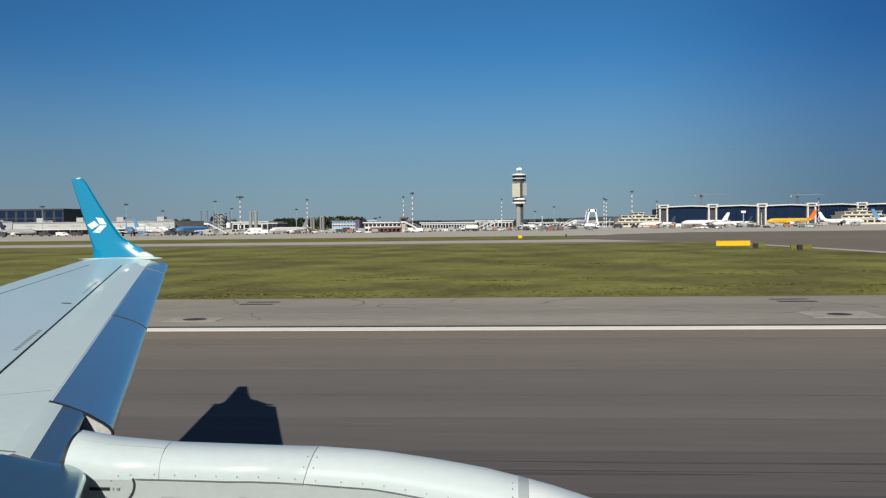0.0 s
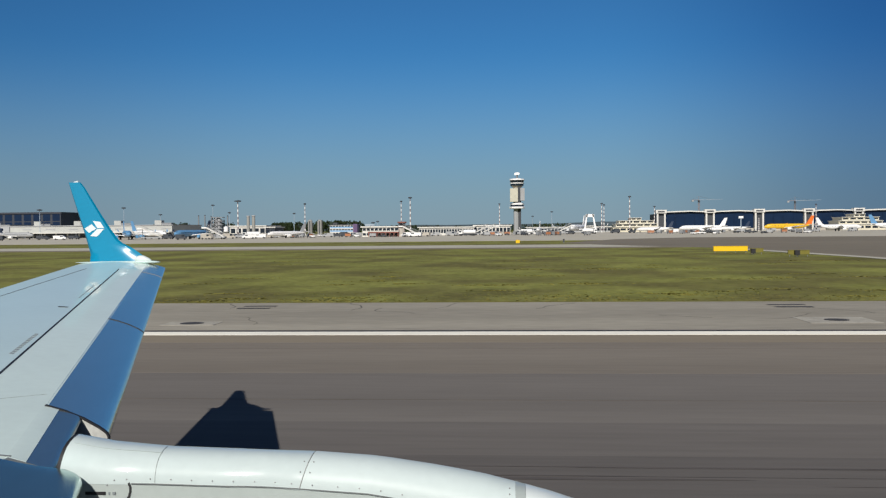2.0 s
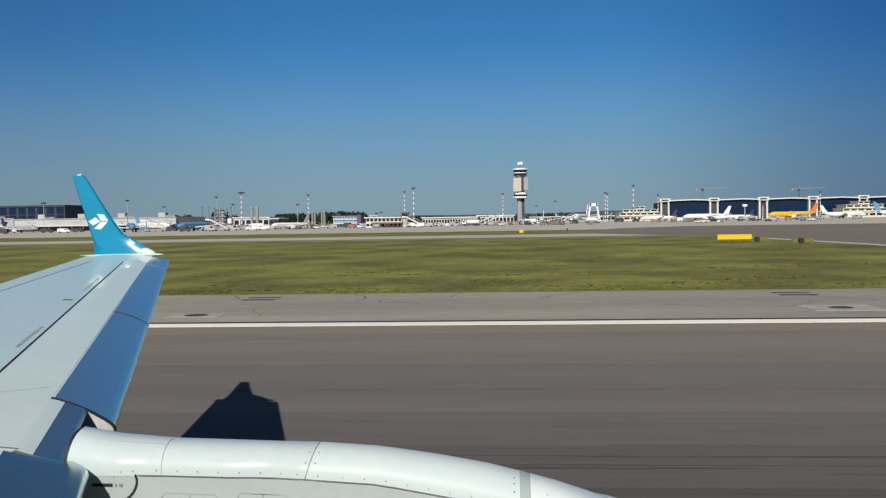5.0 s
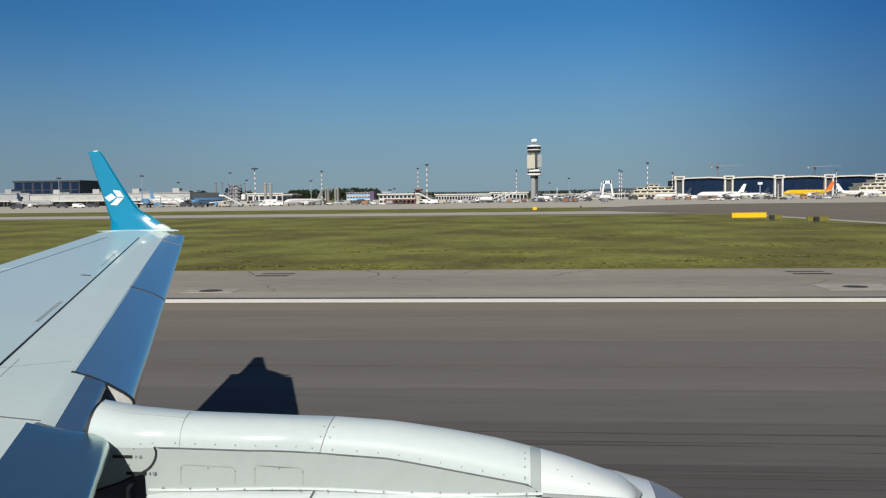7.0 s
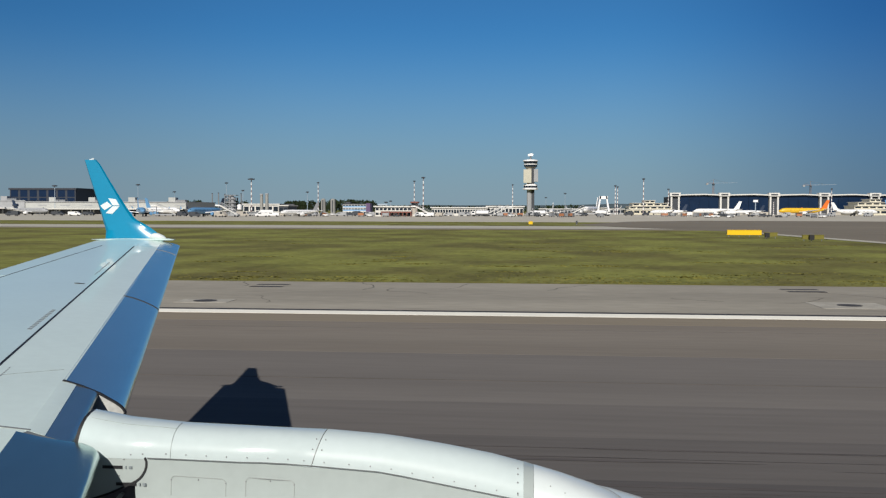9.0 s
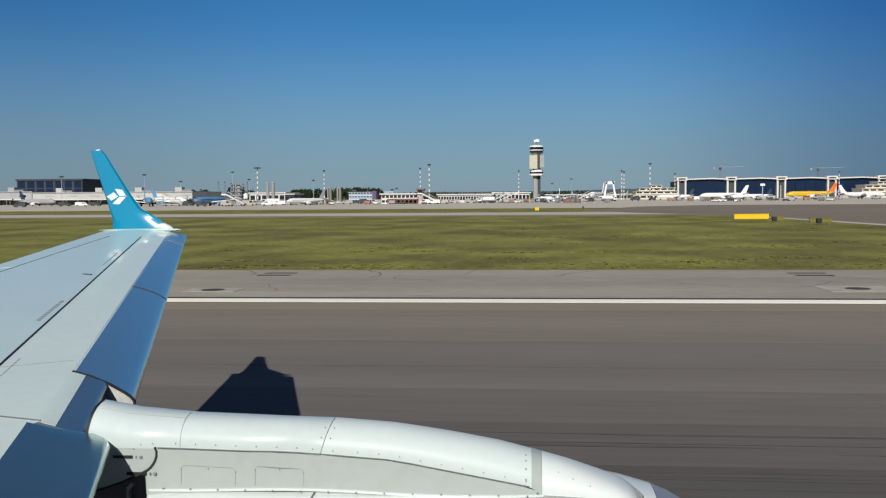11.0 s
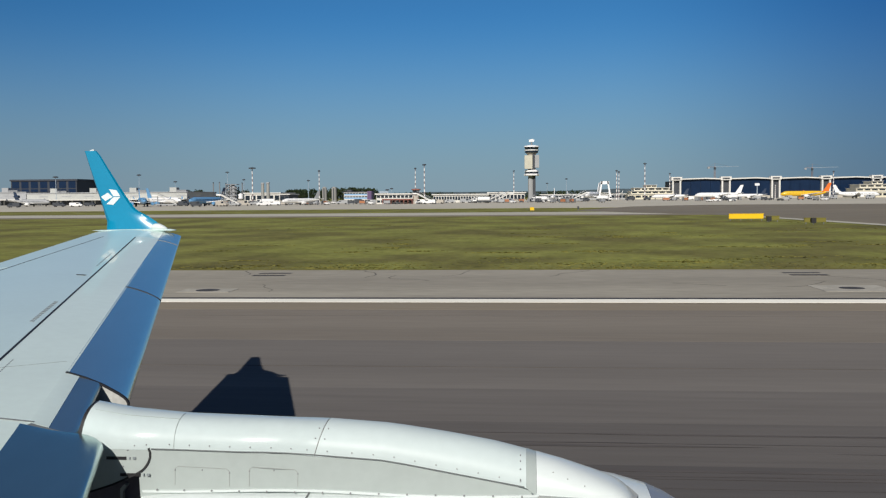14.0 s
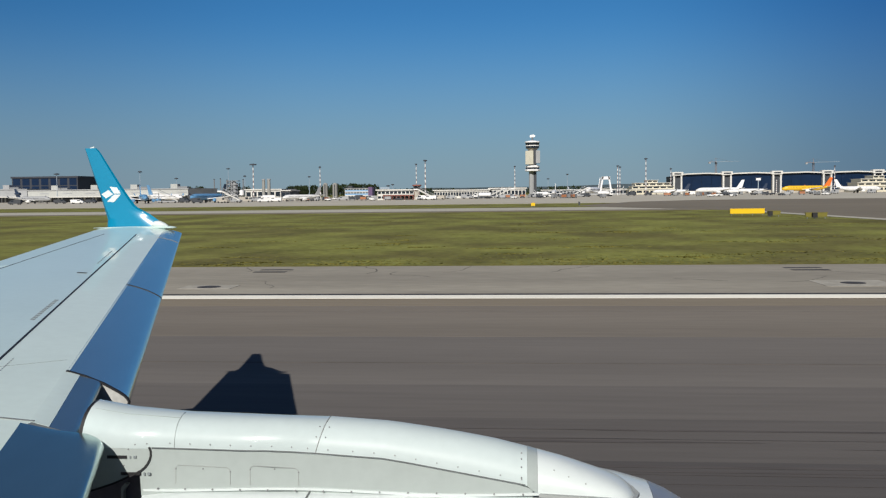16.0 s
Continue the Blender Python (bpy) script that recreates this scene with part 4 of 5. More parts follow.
def glass_terminal(x0, y, bays, step, h):
    """Passenger terminal: blue glass bays between white portal towers, pale roof."""
    ob = thing("passenger_terminal", (x0, y, 0), "long passenger terminal with blue glass bays and white portal towers", "terminal")
    n = bays * step
    part("core", box(0, n, 3, 60, 0, h * 0.86), M_DARKWALL, ob)
    for i in range(bays):
        a = i * step
        part("roof_bay", loft([[(a + 4, -1, h * 0.90), (a + 4, 62, h * 0.90), (a + 4, 62, h * 0.97), (a + 4, -1, h * 0.95)], [(a + step * 0.6, -1, h * 0.93), (a + step * 0.6, 62, h * 0.93), (a + step * 0.6, 62, h * 1.03), (a + step * 0.6, -1, h * 0.985)],
                               [(a + step - 4, -1, h * 0.90), (a + step - 4, 62, h * 0.90), (a + step - 4, 62, h * 0.97), (a + step - 4, -1, h * 0.95)]]), M_WHITEWALL, ob, "pale curved roof")
        for k in range(4):
            part("glass_pane", box(a + 4 + k * (step - 8) / 4 + 0.1, a + 4 + (k + 1) * (step - 8) / 4 - 0.1, 1.5, 2.0, h * 0.14, h * 0.89), M_BLUEGLASS, ob, "blue curtain glass")
        part("base_wall", box(a + 4, a + step - 4, 1.0, 2.2, 0, h * 0.13), M_TOWERCONC, ob)
    for i in range(bays + 1):
        a = i * step
        for t in (-3.6, 2.4):
            part("portal_leg", box(a + t, a + t + 1.3, -1.5, 2, 0, h * 0.86), M_WHITEWALL, ob)
        part("portal_shade", box(a - 2.3, a + 2.4, 0.5, 1, 0, h * 0.86), M_DARKWALL, ob)
        part("portal_head", box(a - 4.4, a + 4.4, -2.2, 4, h * 0.865, h * 1.03), M_WHITEWALL, ob, "white portal head", bevel=0.5)
        part("portal_vent", box(a - 2.8, a + 2.8, -2.35, -2.1, h * 0.91, h * 0.975), M_DARKWALL, ob)
    return ob


def tiered_building(x0, x1, y, h):
    ob = thing("satellite_building", ((x0 + x1) / 2, y, 0), "cream tiered satellite building with window bands", "building")
    w = (x1 - x0) / 2
    for k, (za, zb, f) in enumerate(((0, 0.34, 1.0), (0.36, 0.56, 0.88), (0.58, 0.78, 0.74), (0.80, 0.97, 0.22))):
        part("storey", box(-w * f, w * f, 4 - 4 * f, 20 + 4 * f, za * h, zb * h), M_CREAM, ob)
        part("roof_edge", box(-w * f - 0.6, w * f + 0.6, 3.2 - 4 * f, 20.8 + 4 * f, zb * h, (zb + 0.02) * h), M_WHITEWALL, ob)
        n = max(2, int(2 * w * f / 5))
        for i in range(n):
            part("window", box(-w * f + (i + 0.12) * 2 * w * f / n, -w * f + (i + 0.88) * 2 * w * f / n, 3.85 - 4 * f, 4.05 - 4 * f, (za + 0.35 * (zb - za)) * h, (za + 0.75 * (zb - za)) * h), M_GLASS, ob)
    return ob


cargo_terminal(-402.9, -320.5, 575, 8.3, M_GREYWALL, "long grey cargo terminal with dark docks", 2)
cargo_terminal(-311.7, -207.5, 560, 7.4, M_CARGO, "long weathered white cargo terminal with white canopy", 4)
building("office_tower", -436.8, -378.1, 760, 19.6, 40, M_NAVYWALL, "dark navy glazed office block behind the cargo terminal", bays=7, storeys=3, roof_mat=M_NAVYWALL, glass=M_BLUEGLASS, low=0.06, high=0.94)
building("plant_hall", -189.1, -164.5, 620, 6.5, 40, M_WHITEWALL, "pale flat industrial hall", bays=6)
building("workshop", -158.9, -153.1, 600, 5.5, 25, M_DARKWALL, "dark low workshop beside the plant hall", bays=2)
building("office_block", -71.0, -53.1, 450, 4.6, 18, M_WHITEWALL, "two-storey white apron office with dark openings", bays=9, storeys=2)
building("service_building", -49.7, -18.8, 520, 4.3, 20, M_WHITEWALL, "long low white terminal wing", bays=20)
building("service_building", -19.2, 1.9, 540, 5.1, 20, M_WHITEWALL, "white terminal wing beside the tower", bays=10)
building("terminal_wing", 16.0, 84.3, 760, 4.1, 24, M_GREYWALL, "distant low terminal wing with white roof", bays=24)


def blue_office(x0, x1, y, h):
    """Three storeys of pale blue panels between white bands, with a dark purple stair tower at one end."""
    ob = thing("panelled_office", ((x0 + x1) / 2, y, 0), "pale blue panelled office block with a purple stair tower", "building")
    w = (x1 - x0) / 2
    part("wall", box(-w, w, 0, 16, 0, h), M_WHITEWALL, ob)
    part("roof", box(-w - 0.3, w + 0.3, -0.3, 16.3, h + 0.01, h + 0.35), M_DARKWALL, ob)
    for s in range(3):
        za, zb = (s + 0.12) * h / 3, (s + 0.50) * h / 3
        part("panel_band", box(-w + 0.2, w - 0.2, -0.15, 0.02, za, zb), M_BLUEPANEL, ob, "pale blue panel band")
        for i in range(8):
            part("window", box(-w + (i + 0.1) * w / 4, -w + (i + 0.9) * w / 4, -0.12, 0.02, zb + 0.1, (s + 0.85) * h / 3), M_GLASS, ob)
    part("stair_tower", box(w + 0.02, w + 2.6, -0.6, 8, 0, h + 0.6), M_PURPLE, ob, "dark purple stair tower", bevel=0.1)
    part("plant_box", box(-w + 1.0, -w + 4.0, 4, 9, h + 0.36, h + 1.5), M_DARKWALL, ob)
    return ob


blue_office(-108.5, -94.0, 560, 6.6)
tiered_building(84.0, 121.0, 740, 11.5)
glass_terminal(128.0, 780, 10, 40.0, 17.5)

tiered_building(258.0, 296.0, 745, 13.0)


def tower_crane(at, h, jib, turn):
    ob = thing("tower_crane", at, "slender building crane behind the passenger terminal", "crane", "tower cranes", turn)
    bm = bmesh.new()
    for x in (-0.7, 0.7):
        for y in (-0.7, 0.7):
            rod((x, y, 0), (x, y, h), 0.14, 0.14, 5, bm)
    for i in range(14):
        z0, z1 = h * i / 14, h * (i + 1) / 14
        s = 1 if i % 2 else -1
        rod((-0.7 * s, -0.7, z0), (0.7 * s, -0.7, z1), 0.09, 0.09, 4, bm)
        rod((-0.7 * s, 0.7, z0), (0.7 * s, 0.7, z1), 0.09, 0.09, 4, bm)
    part("mast", bm, M_MASTRED, ob)
    part("cab", box(-0.9, 0.9, -1.5, 0.9, h, h + 2.0), M_DARKWALL, ob, bevel=0.1)
    part("jib", rod((0, 0, h + 2.4), (jib, 0, h + 2.9), 0.26, 0.16, 6), M_POLE, ob)
    part("counter_jib", rod((0, 0, h + 2.4), (-jib * 0.28, 0, h + 2.4), 0.28, 0.28, 6), M_MASTRED, ob)
    part("counterweight", box(-jib * 0.30, -jib * 0.22, -0.8, 0.8, h + 0.6, h + 2.2), M_GREYWALL, ob)
    part("apex", rod((0, 0, h + 2.0), (0, 0, h + 6.5), 0.35, 0.12, 6), M_MASTRED, ob)
    part("stay", rod((0, 0, h + 6.4), (jib * 0.6, 0, h + 2.8), 0.08, 0.08, 4), M_STEEL, ob)
    part("stay", rod((0, 0, h + 6.4), (-jib * 0.26, 0, h + 2.6), 0.08, 0.08, 4), M_STEEL, ob)
    return ob


tower_crane((204, 1000, 0), 30, 26, 8)
tower_crane((304, 1000, 0), 28, 26, -6)

ob = thing("watch_tower", (-51.2, 448, 0), "small red brown apron watch tower", "tower")
part("shaft", box(-1.2, 1.2, -1.2, 1.2, 0, 5.2), M_TOWERCONC, ob)
part("cab_glass", lathe_z([(1.5, 5.2), (1.9, 6.7)], 0, 0, 8), M_GLASS, ob, "dark cab glass")
part("roof", lathe_z([(2.3, 6.7), (2.2, 7.3)], 0, 0, 8), M_REDBROWN, ob, "red brown roof")
part("deck", lathe_z([(2.1, 4.6), (2.1, 5.2)], 0, 0, 8), M_REDBROWN, ob, "red brown deck")
for i in range(4):
    part("brace", rod((-1.4 + (i % 2) * 2.8, -1.4 + (i // 2) * 2.8, 0), (-1.0 + (i % 2) * 2.0, -1.0 + (i // 2) * 2.0, 4.6), 0.12), M_REDBROWN, ob)


ob = thing("roof_pylon", (64.0, 720, 0), "white A-shaped roof pylon of the pier", "pylon")
h = 14.2
for s in (-1, 1):
    part("leg", loft([[(s * 4.6 - 0.7, y, 0), (s * 4.6 + 0.7, y, 0), (s * 2.2 + 0.5, y, h), (s * 2.2 - 0.5, y, h)] for y in (-1, 1)]), M_DISH, ob)
part("crossbeam", box(-3.2, 3.2, -1.0, 1.0, h - 2.2, h), M_DISH, ob)


ob = thing("radar_mast", (188.4, 760, 0), "white radar antenna on a slim mast", "radar")
part("mast", rod((0, 0, 0), (0, 0, 10.2), 0.5, 0.35), M_POLE, ob)
part("antenna", box(-1.8, 1.8, -0.4, 0.4, 10.2, 12.0), M_DISH, ob, bevel=0.2)


ob = thing("apron_canopy", (-60.1, 446, 0), "red brown canopy along the apron office", "canopy")
part("fascia", box(-7.5, 7.5, -0.6, 3.5, 1.9, 2.5), M_REDBROWN, ob)
part("roof_sheet", box(-7.7, 7.7, -0.8, 3.6, 2.51, 2.65), M_WHITEWALL, ob)
for i in range(8):
    part("post", box(-7.3 + i * 2.05, -7.0 + i * 2.05, -0.5, -0.2, 0, 1.9), M_REDBROWN, ob)
ob = thing("teal_board", (-67.6, 452, 0), "pale teal billboard standing on the apron office", "billboard")
part("board", box(-2.3, 2.3, 0.0, 0.3, 4.6 + 0.9, 4.6 + 1.6), M_POLE, ob)
for x in (-1.8, 1.8):
    part("post", box(x - 0.1, x + 0.1, 0.05, 0.25, 4.6, 4.6 + 0.9), M_STEEL, ob)



# ---------------------------------------------------------------- masts
def light_mast(at, h, striped=True, head=1.0):
    ob = thing("light_mast", at, "tall striped apron floodlight mast" if striped else "tall grey apron floodlight mast", "light mast", "apron light masts")
    n = 14
    for i in range(n):
        k0 = 1.0 if striped else 0.6
        r0, r1 = k0 * lerp(0.42, 0.25, i / n), k0 * lerp(0.42, 0.25, (i + 1) / n)
        part("mast_section", rod((0, 0, h * i / n), (0, 0, h * (i + 1) / n), r0, r1, 8), (M_MASTRED if i % 2 else M_MASTWHITE) if striped else M_POLE, ob)
    part("lamp_ring", lathe_z([(0.3, h), (1.2 * head, h + 0.2), (1.2 * head, h + 0.7), (0.5, h + 1.0)], 0, 0, 12), M_DARKWALL, ob, "dark floodlight ring")
    return ob


light_mast((-153.9, 520, 0.03), 20.1, True, 1.7)
light_mast((-141.5, 640, 0.03), 21.6, True, 0.8)
light_mast((-80.4, 700, 0.03), 24.5, True, 0.8)
light_mast((-58.8, 560, 0.03), 22.3, True, 1.0)
light_mast((-6.1, 760, 0.03), 23.4, True, 0.7)
light_mast((71.0, 700, 0.03), 21.1, True, 0.8)
light_mast((75.8, 730, 0.03), 21.0, True, 0.8)
light_mast((81.3, 620, 0.03), 23.5, True, 0.9)
light_mast((119.5, 760, 0.03), 19.9, True, 0.8)
light_mast((-226.9, 700, 0.03), 23.1, False, 1.2)
light_mast((-292.3, 560, 0.03), 17.2, False, 1.4)
light_mast((-255.1, 600, 0.03), 19.0, False, 1.2)
light_mast((-268.5, 700, 0.03), 16.2, False, 1.2)
light_mast((-94.8, 650, 0.03), 8.0, False, 1.2)
light_mast((-98.6, 700, 0.03), 9.3, False, 1.0)
light_mast((38.5, 800, 0.03), 17.2, False, 1.0)
light_mast((23.5, 850, 0.03), 14.2, False, 1.0)
light_mast((184.9, 800, 0.03), 12.4, False, 1.0)
light_mast((191.9, 720, 0.03), 10.6, True, 0.8)
light_mast((228.0, 700, 0.03), 18.9, True, 0.6)
light_mast((-163.2, 700, 0.03), 16.1, False, 1.0)
light_mast((-198.6, 650, 0.03), 16.2, False, 0.9)


# ---------------------------------------------------------------- plant with chimneys and silos
ob = thing("flue", (-224.6, 660, 0), "slender grey steel flue of the plant", "chimney", "plant flues")
part("shell", lathe_z([(0.5, 0), (0.42, 14.6)], 0, 0, 10), M_STEEL, ob, smooth=True)
part("rim", lathe_z([(0.5, 14.6), (0.5, 15.2)], 0, 0, 10), M_DARKWALL, ob)
ob = thing("flue", (-219.9, 660, 0), "slender grey steel flue of the plant", "chimney", "plant flues")
part("shell", lathe_z([(0.5, 0), (0.42, 14.9)], 0, 0, 10), M_STEEL, ob, smooth=True)
part("rim", lathe_z([(0.5, 14.9), (0.5, 15.5)], 0, 0, 10), M_DARKWALL, ob)
ob = thing("flue", (-215.2, 660, 0), "slender grey steel flue of the plant", "chimney", "plant flues")
part("shell", lathe_z([(0.45, 0), (0.38, 14.0)], 0, 0, 10), M_STEEL, ob, smooth=True)
part("rim", lathe_z([(0.45, 14.0), (0.45, 14.6)], 0, 0, 10), M_DARKWALL, ob)
ob = thing("flue", (-203.0, 660, 0), "slender grey steel flue of the plant", "chimney", "plant flues")
part("shell", lathe_z([(0.5, 0), (0.42, 14.3)], 0, 0, 10), M_STEEL, ob, smooth=True)
part("rim", lathe_z([(0.5, 14.3), (0.5, 14.9)], 0, 0, 10), M_DARKWALL, ob)
ob = thing("chimney", (-170.7, 600, 0), "thick pale chimney of the plant", "chimney", "plant chimneys")
part("shell", lathe_z([(1.15, 0), (0.95, 12.9)], 0, 0, 14), M_SILO, ob, smooth=True)
part("rim", lathe_z([(1.2, 12.9), (1.2, 13.6)], 0, 0, 14), M_GREYWALL, ob)
ob = thing("chimney", (-167.1, 600, 0), "thick pale chimney of the plant", "chimney", "plant chimneys")
part("shell", lathe_z([(1.2, 0), (1.0, 13.1)], 0, 0, 14), M_SILO, ob, smooth=True)
part("rim", lathe_z([(1.25, 13.1), (1.25, 13.8)], 0, 0, 14), M_GREYWALL, ob)
ob = thing("silo", (-124.9, 580, 0), "pale grey cylindrical storage silo", "silo", "silos")
part("shell", lathe_z([(1.5, 0), (1.5, 9.4)], 0, 0, 20), M_SILO, ob, smooth=True)
part("dome", lathe_z([(1.5, 9.4), (0.9, 10.1), (0.3, 10.4)], 0, 0, 20), M_SILO, ob, smooth=True)
part("ladder", box(-0.3, 0.3, -1.8, -1.4, 0.5, 9.4), M_DARKWALL, ob)
ob = thing("silo", (-118.7, 580, 0), "pale grey cylindrical storage silo", "silo", "silos")
part("shell", lathe_z([(1.6, 0), (1.6, 9.3)], 0, 0, 20), M_SILO, ob, smooth=True)
part("dome", lathe_z([(1.6, 9.3), (1.0, 10.0), (0.3, 10.3)], 0, 0, 20), M_SILO, ob, smooth=True)
part("ladder", box(-0.3, 0.3, -1.9, -1.5, 0.5, 9.3), M_DARKWALL, ob)

ob = thing("boiler_frame", (-204.6, 640, 0), "dark open steel boiler frame of the plant", "industrial frame")
h = 13.7
for i in range(3):
    for j in range(2):
        part("column", box(-3.6 + i * 3.4, -3.0 + i * 3.4, j * 5, j * 5 + 0.6, 0, h - (i == 2) * 2.0), M_DARKWALL, ob)
for k in range(5):
    part("floor_beam", box(-3.9, 4.0, -0.2, 5.6, 2.5 + k * (h - 3.2) / 4, 3.0 + k * (h - 3.2) / 4), M_STEEL, ob)
    part("brace", rod((-3.3, -0.1, 0.3 + k * (h - 3.2) / 4), (0.4, -0.1, 2.6 + k * (h - 3.2) / 4), 0.2), M_GREYWALL, ob)
part("boiler", lathe_z([(2.2, 0), (2.4, h * 0.85), (0.8, h * 0.95)], 0.2, 2.6, 14), M_GREYWALL, ob, smooth=True)
ob = thing("tank", (-185.7, 600, 0), "white steel tank on legs", "tank")
part("vessel", lathe_z([(0.6, 2.6), (1.6, 3.2), (1.6, 6.0), (0.4, 6.8)], 0, 0, 16), M_DISH, ob, smooth=True)
for i in range(4):
    part("leg", rod((1.1 * math.cos(i * 1.571 + 0.8), 1.1 * math.sin(i * 1.571 + 0.8), 0), (1.1 * math.cos(i * 1.571 + 0.8), 1.1 * math.sin(i * 1.571 + 0.8), 3.1), 0.15), M_STEEL, ob)



# ---------------------------------------------------------------- apron vehicles
def van(at, turn, mat, label, tall=2.3, long=5.2):
    ob = thing("service_van", at, label, "vehicle", "apron service vehicles", turn)
    body = [(-long / 2, 0.45), (long / 2, 0.45), (long / 2, 1.15), (long * 0.38, 1.3), (long * 0.24, tall), (-long / 2, tall)]
    part("body", loft([[(x, y, z) for x, z in body] for y in (-1.0, 1.0)]), mat, ob, bevel=0.08)
    part("window", box(long * 0.05, long * 0.27, -1.02, 1.02, 1.35, tall - 0.25), M_GLASS, ob)
    for x in (-long * 0.32, long * 0.3):
        for y in (-1.0, 1.0):
            part("wheel", rod((x, y - 0.12, 0.36), (x, y + 0.12, 0.36), 0.36, 0.36, 12), M_TYRE, ob)
    return ob


def boarding_stairs(at, turn):
    ob = thing("boarding_stairs", at, "white mobile boarding stairs on the apron", "boarding stairs", "boarding stairs", turn)
    part("chassis", box(-4.5, 4.5, -1.1, 1.1, 0.5, 1.1), M_GREYWALL, ob)
    part("flight", loft([[(x, y, z) for x, z in ((-4.4, 1.1), (-3.6, 1.1), (4.2, 4.6), (4.2, 5.2))] for y in (-0.9, 0.9)]), M_WHITEWALL, ob)
    part("platform", box(4.2, 6.2, -0.9, 0.9, 4.6, 5.2), M_PLANEWHITE, ob)
    for y in (-0.9, 0.9):
        part("handrail", rod((-4.2, y, 2.2), (4.2, y, 6.2), 0.07), M_STEEL, ob)
        part("leg", rod((3.8, y, 0.0), (3.8, y, 4.6), 0.12), M_STEEL, ob)
    for x in (-3.2, 2.6):
        for y in (-1.1, 1.1):
            part("wheel", rod((x, y - 0.12, 0.4), (x, y + 0.12, 0.4), 0.4, 0.4, 12), M_TYRE, ob)
    return ob


rng = random.Random(5)
PAINTS = [(M_PLANEWHITE, "white service van on the apron"), (M_TOWERCONC, "beige service van on the apron"), (M_GREYWALL, "grey service van on the apron"), (M_ORANGE, "orange service van on the apron"), (M_DARKWALL, "dark service van on the apron"), (M_GREYWALL, "grey service van on the apron"), (M_DARKWALL, "dark service van on the apron")]
van((-228.8, 400, 0.03), rng.uniform(-25, 25) + rng.choice((0, 180)), *rng.choice(PAINTS), rng.uniform(1.7, 2.5), rng.uniform(4.2, 6.0))
van((-223.0, 430, 0.03), rng.uniform(-25, 25) + rng.choice((0, 180)), *rng.choice(PAINTS), rng.uniform(1.7, 2.5), rng.uniform(4.2, 6.0))
van((-209.5, 420, 0.03), rng.uniform(-25, 25) + rng.choice((0, 180)), *rng.choice(PAINTS), rng.uniform(1.7, 2.5), rng.uniform(4.2, 6.0))
van((-212.2, 440, 0.03), rng.uniform(-25, 25) + rng.choice((0, 180)), *rng.choice(PAINTS), rng.uniform(1.7, 2.5), rng.uniform(4.2, 6.0))
van((-153.5, 410, 0.03), rng.uniform(-25, 25) + rng.choice((0, 180)), *rng.choice(PAINTS), rng.uniform(1.7, 2.5), rng.uniform(4.2, 6.0))
van((-133.3, 370, 0.03), rng.uniform(-25, 25) + rng.choice((0, 180)), *rng.choice(PAINTS), rng.uniform(1.7, 2.5), rng.uniform(4.2, 6.0))
van((-125.6, 380, 0.03), rng.uniform(-25, 25) + rng.choice((0, 180)), *rng.choice(PAINTS), rng.uniform(1.7, 2.5), rng.uniform(4.2, 6.0))
van((-132.9, 420, 0.03), rng.uniform(-25, 25) + rng.choice((0, 180)), *rng.choice(PAINTS), rng.uniform(1.7, 2.5), rng.uniform(4.2, 6.0))
van((-122.5, 400, 0.03), rng.uniform(-25, 25) + rng.choice((0, 180)), *rng.choice(PAINTS), rng.uniform(1.7, 2.5), rng.uniform(4.2, 6.0))
van((-126.5, 430, 0.03), rng.uniform(-25, 25) + rng.choice((0, 180)), *rng.choice(PAINTS), rng.uniform(1.7, 2.5), rng.uniform(4.2, 6.0))
van((-111.0, 390, 0.03), rng.uniform(-25, 25) + rng.choice((0, 180)), *rng.choice(PAINTS), rng.uniform(1.7, 2.5), rng.uniform(4.2, 6.0))
van((-111.4, 410, 0.03), rng.uniform(-25, 25) + rng.choice((0, 180)), *rng.choice(PAINTS), rng.uniform(1.7, 2.5), rng.uniform(4.2, 6.0))
van((-112.8, 430, 0.03), rng.uniform(-25, 25) + rng.choice((0, 180)), *rng.choice(PAINTS), rng.uniform(1.7, 2.5), rng.uniform(4.2, 6.0))
van((-100.0, 440, 0.03), rng.uniform(-25, 25) + rng.choice((0, 180)), *rng.choice(PAINTS), rng.uniform(1.7, 2.5), rng.uniform(4.2, 6.0))
van((-88.2, 450, 0.03), rng.uniform(-25, 25) + rng.choice((0, 180)), *rng.choice(PAINTS), rng.uniform(1.7, 2.5), rng.uniform(4.2, 6.0))
van((-83.2, 470, 0.03), rng.uniform(-25, 25) + rng.choice((0, 180)), *rng.choice(PAINTS), rng.uniform(1.7, 2.5), rng.uniform(4.2, 6.0))
van((-79.0, 480, 0.03), rng.uniform(-25, 25) + rng.choice((0, 180)), *rng.choice(PAINTS), rng.uniform(1.7, 2.5), rng.uniform(4.2, 6.0))
van((-46.7, 430, 0.03), rng.uniform(-25, 25) + rng.choice((0, 180)), *rng.choice(PAINTS), rng.uniform(1.7, 2.5), rng.uniform(4.2, 6.0))
van((-42.5, 425, 0.03), rng.uniform(-25, 25) + rng.choice((0, 180)), *rng.choice(PAINTS), rng.uniform(1.7, 2.5), rng.uniform(4.2, 6.0))
van((-39.6, 440, 0.03), rng.uniform(-25, 25) + rng.choice((0, 180)), *rng.choice(PAINTS), rng.uniform(1.7, 2.5), rng.uniform(4.2, 6.0))
van((-36.6, 470, 0.03), rng.uniform(-25, 25) + rng.choice((0, 180)), *rng.choice(PAINTS), rng.uniform(1.7, 2.5), rng.uniform(4.2, 6.0))
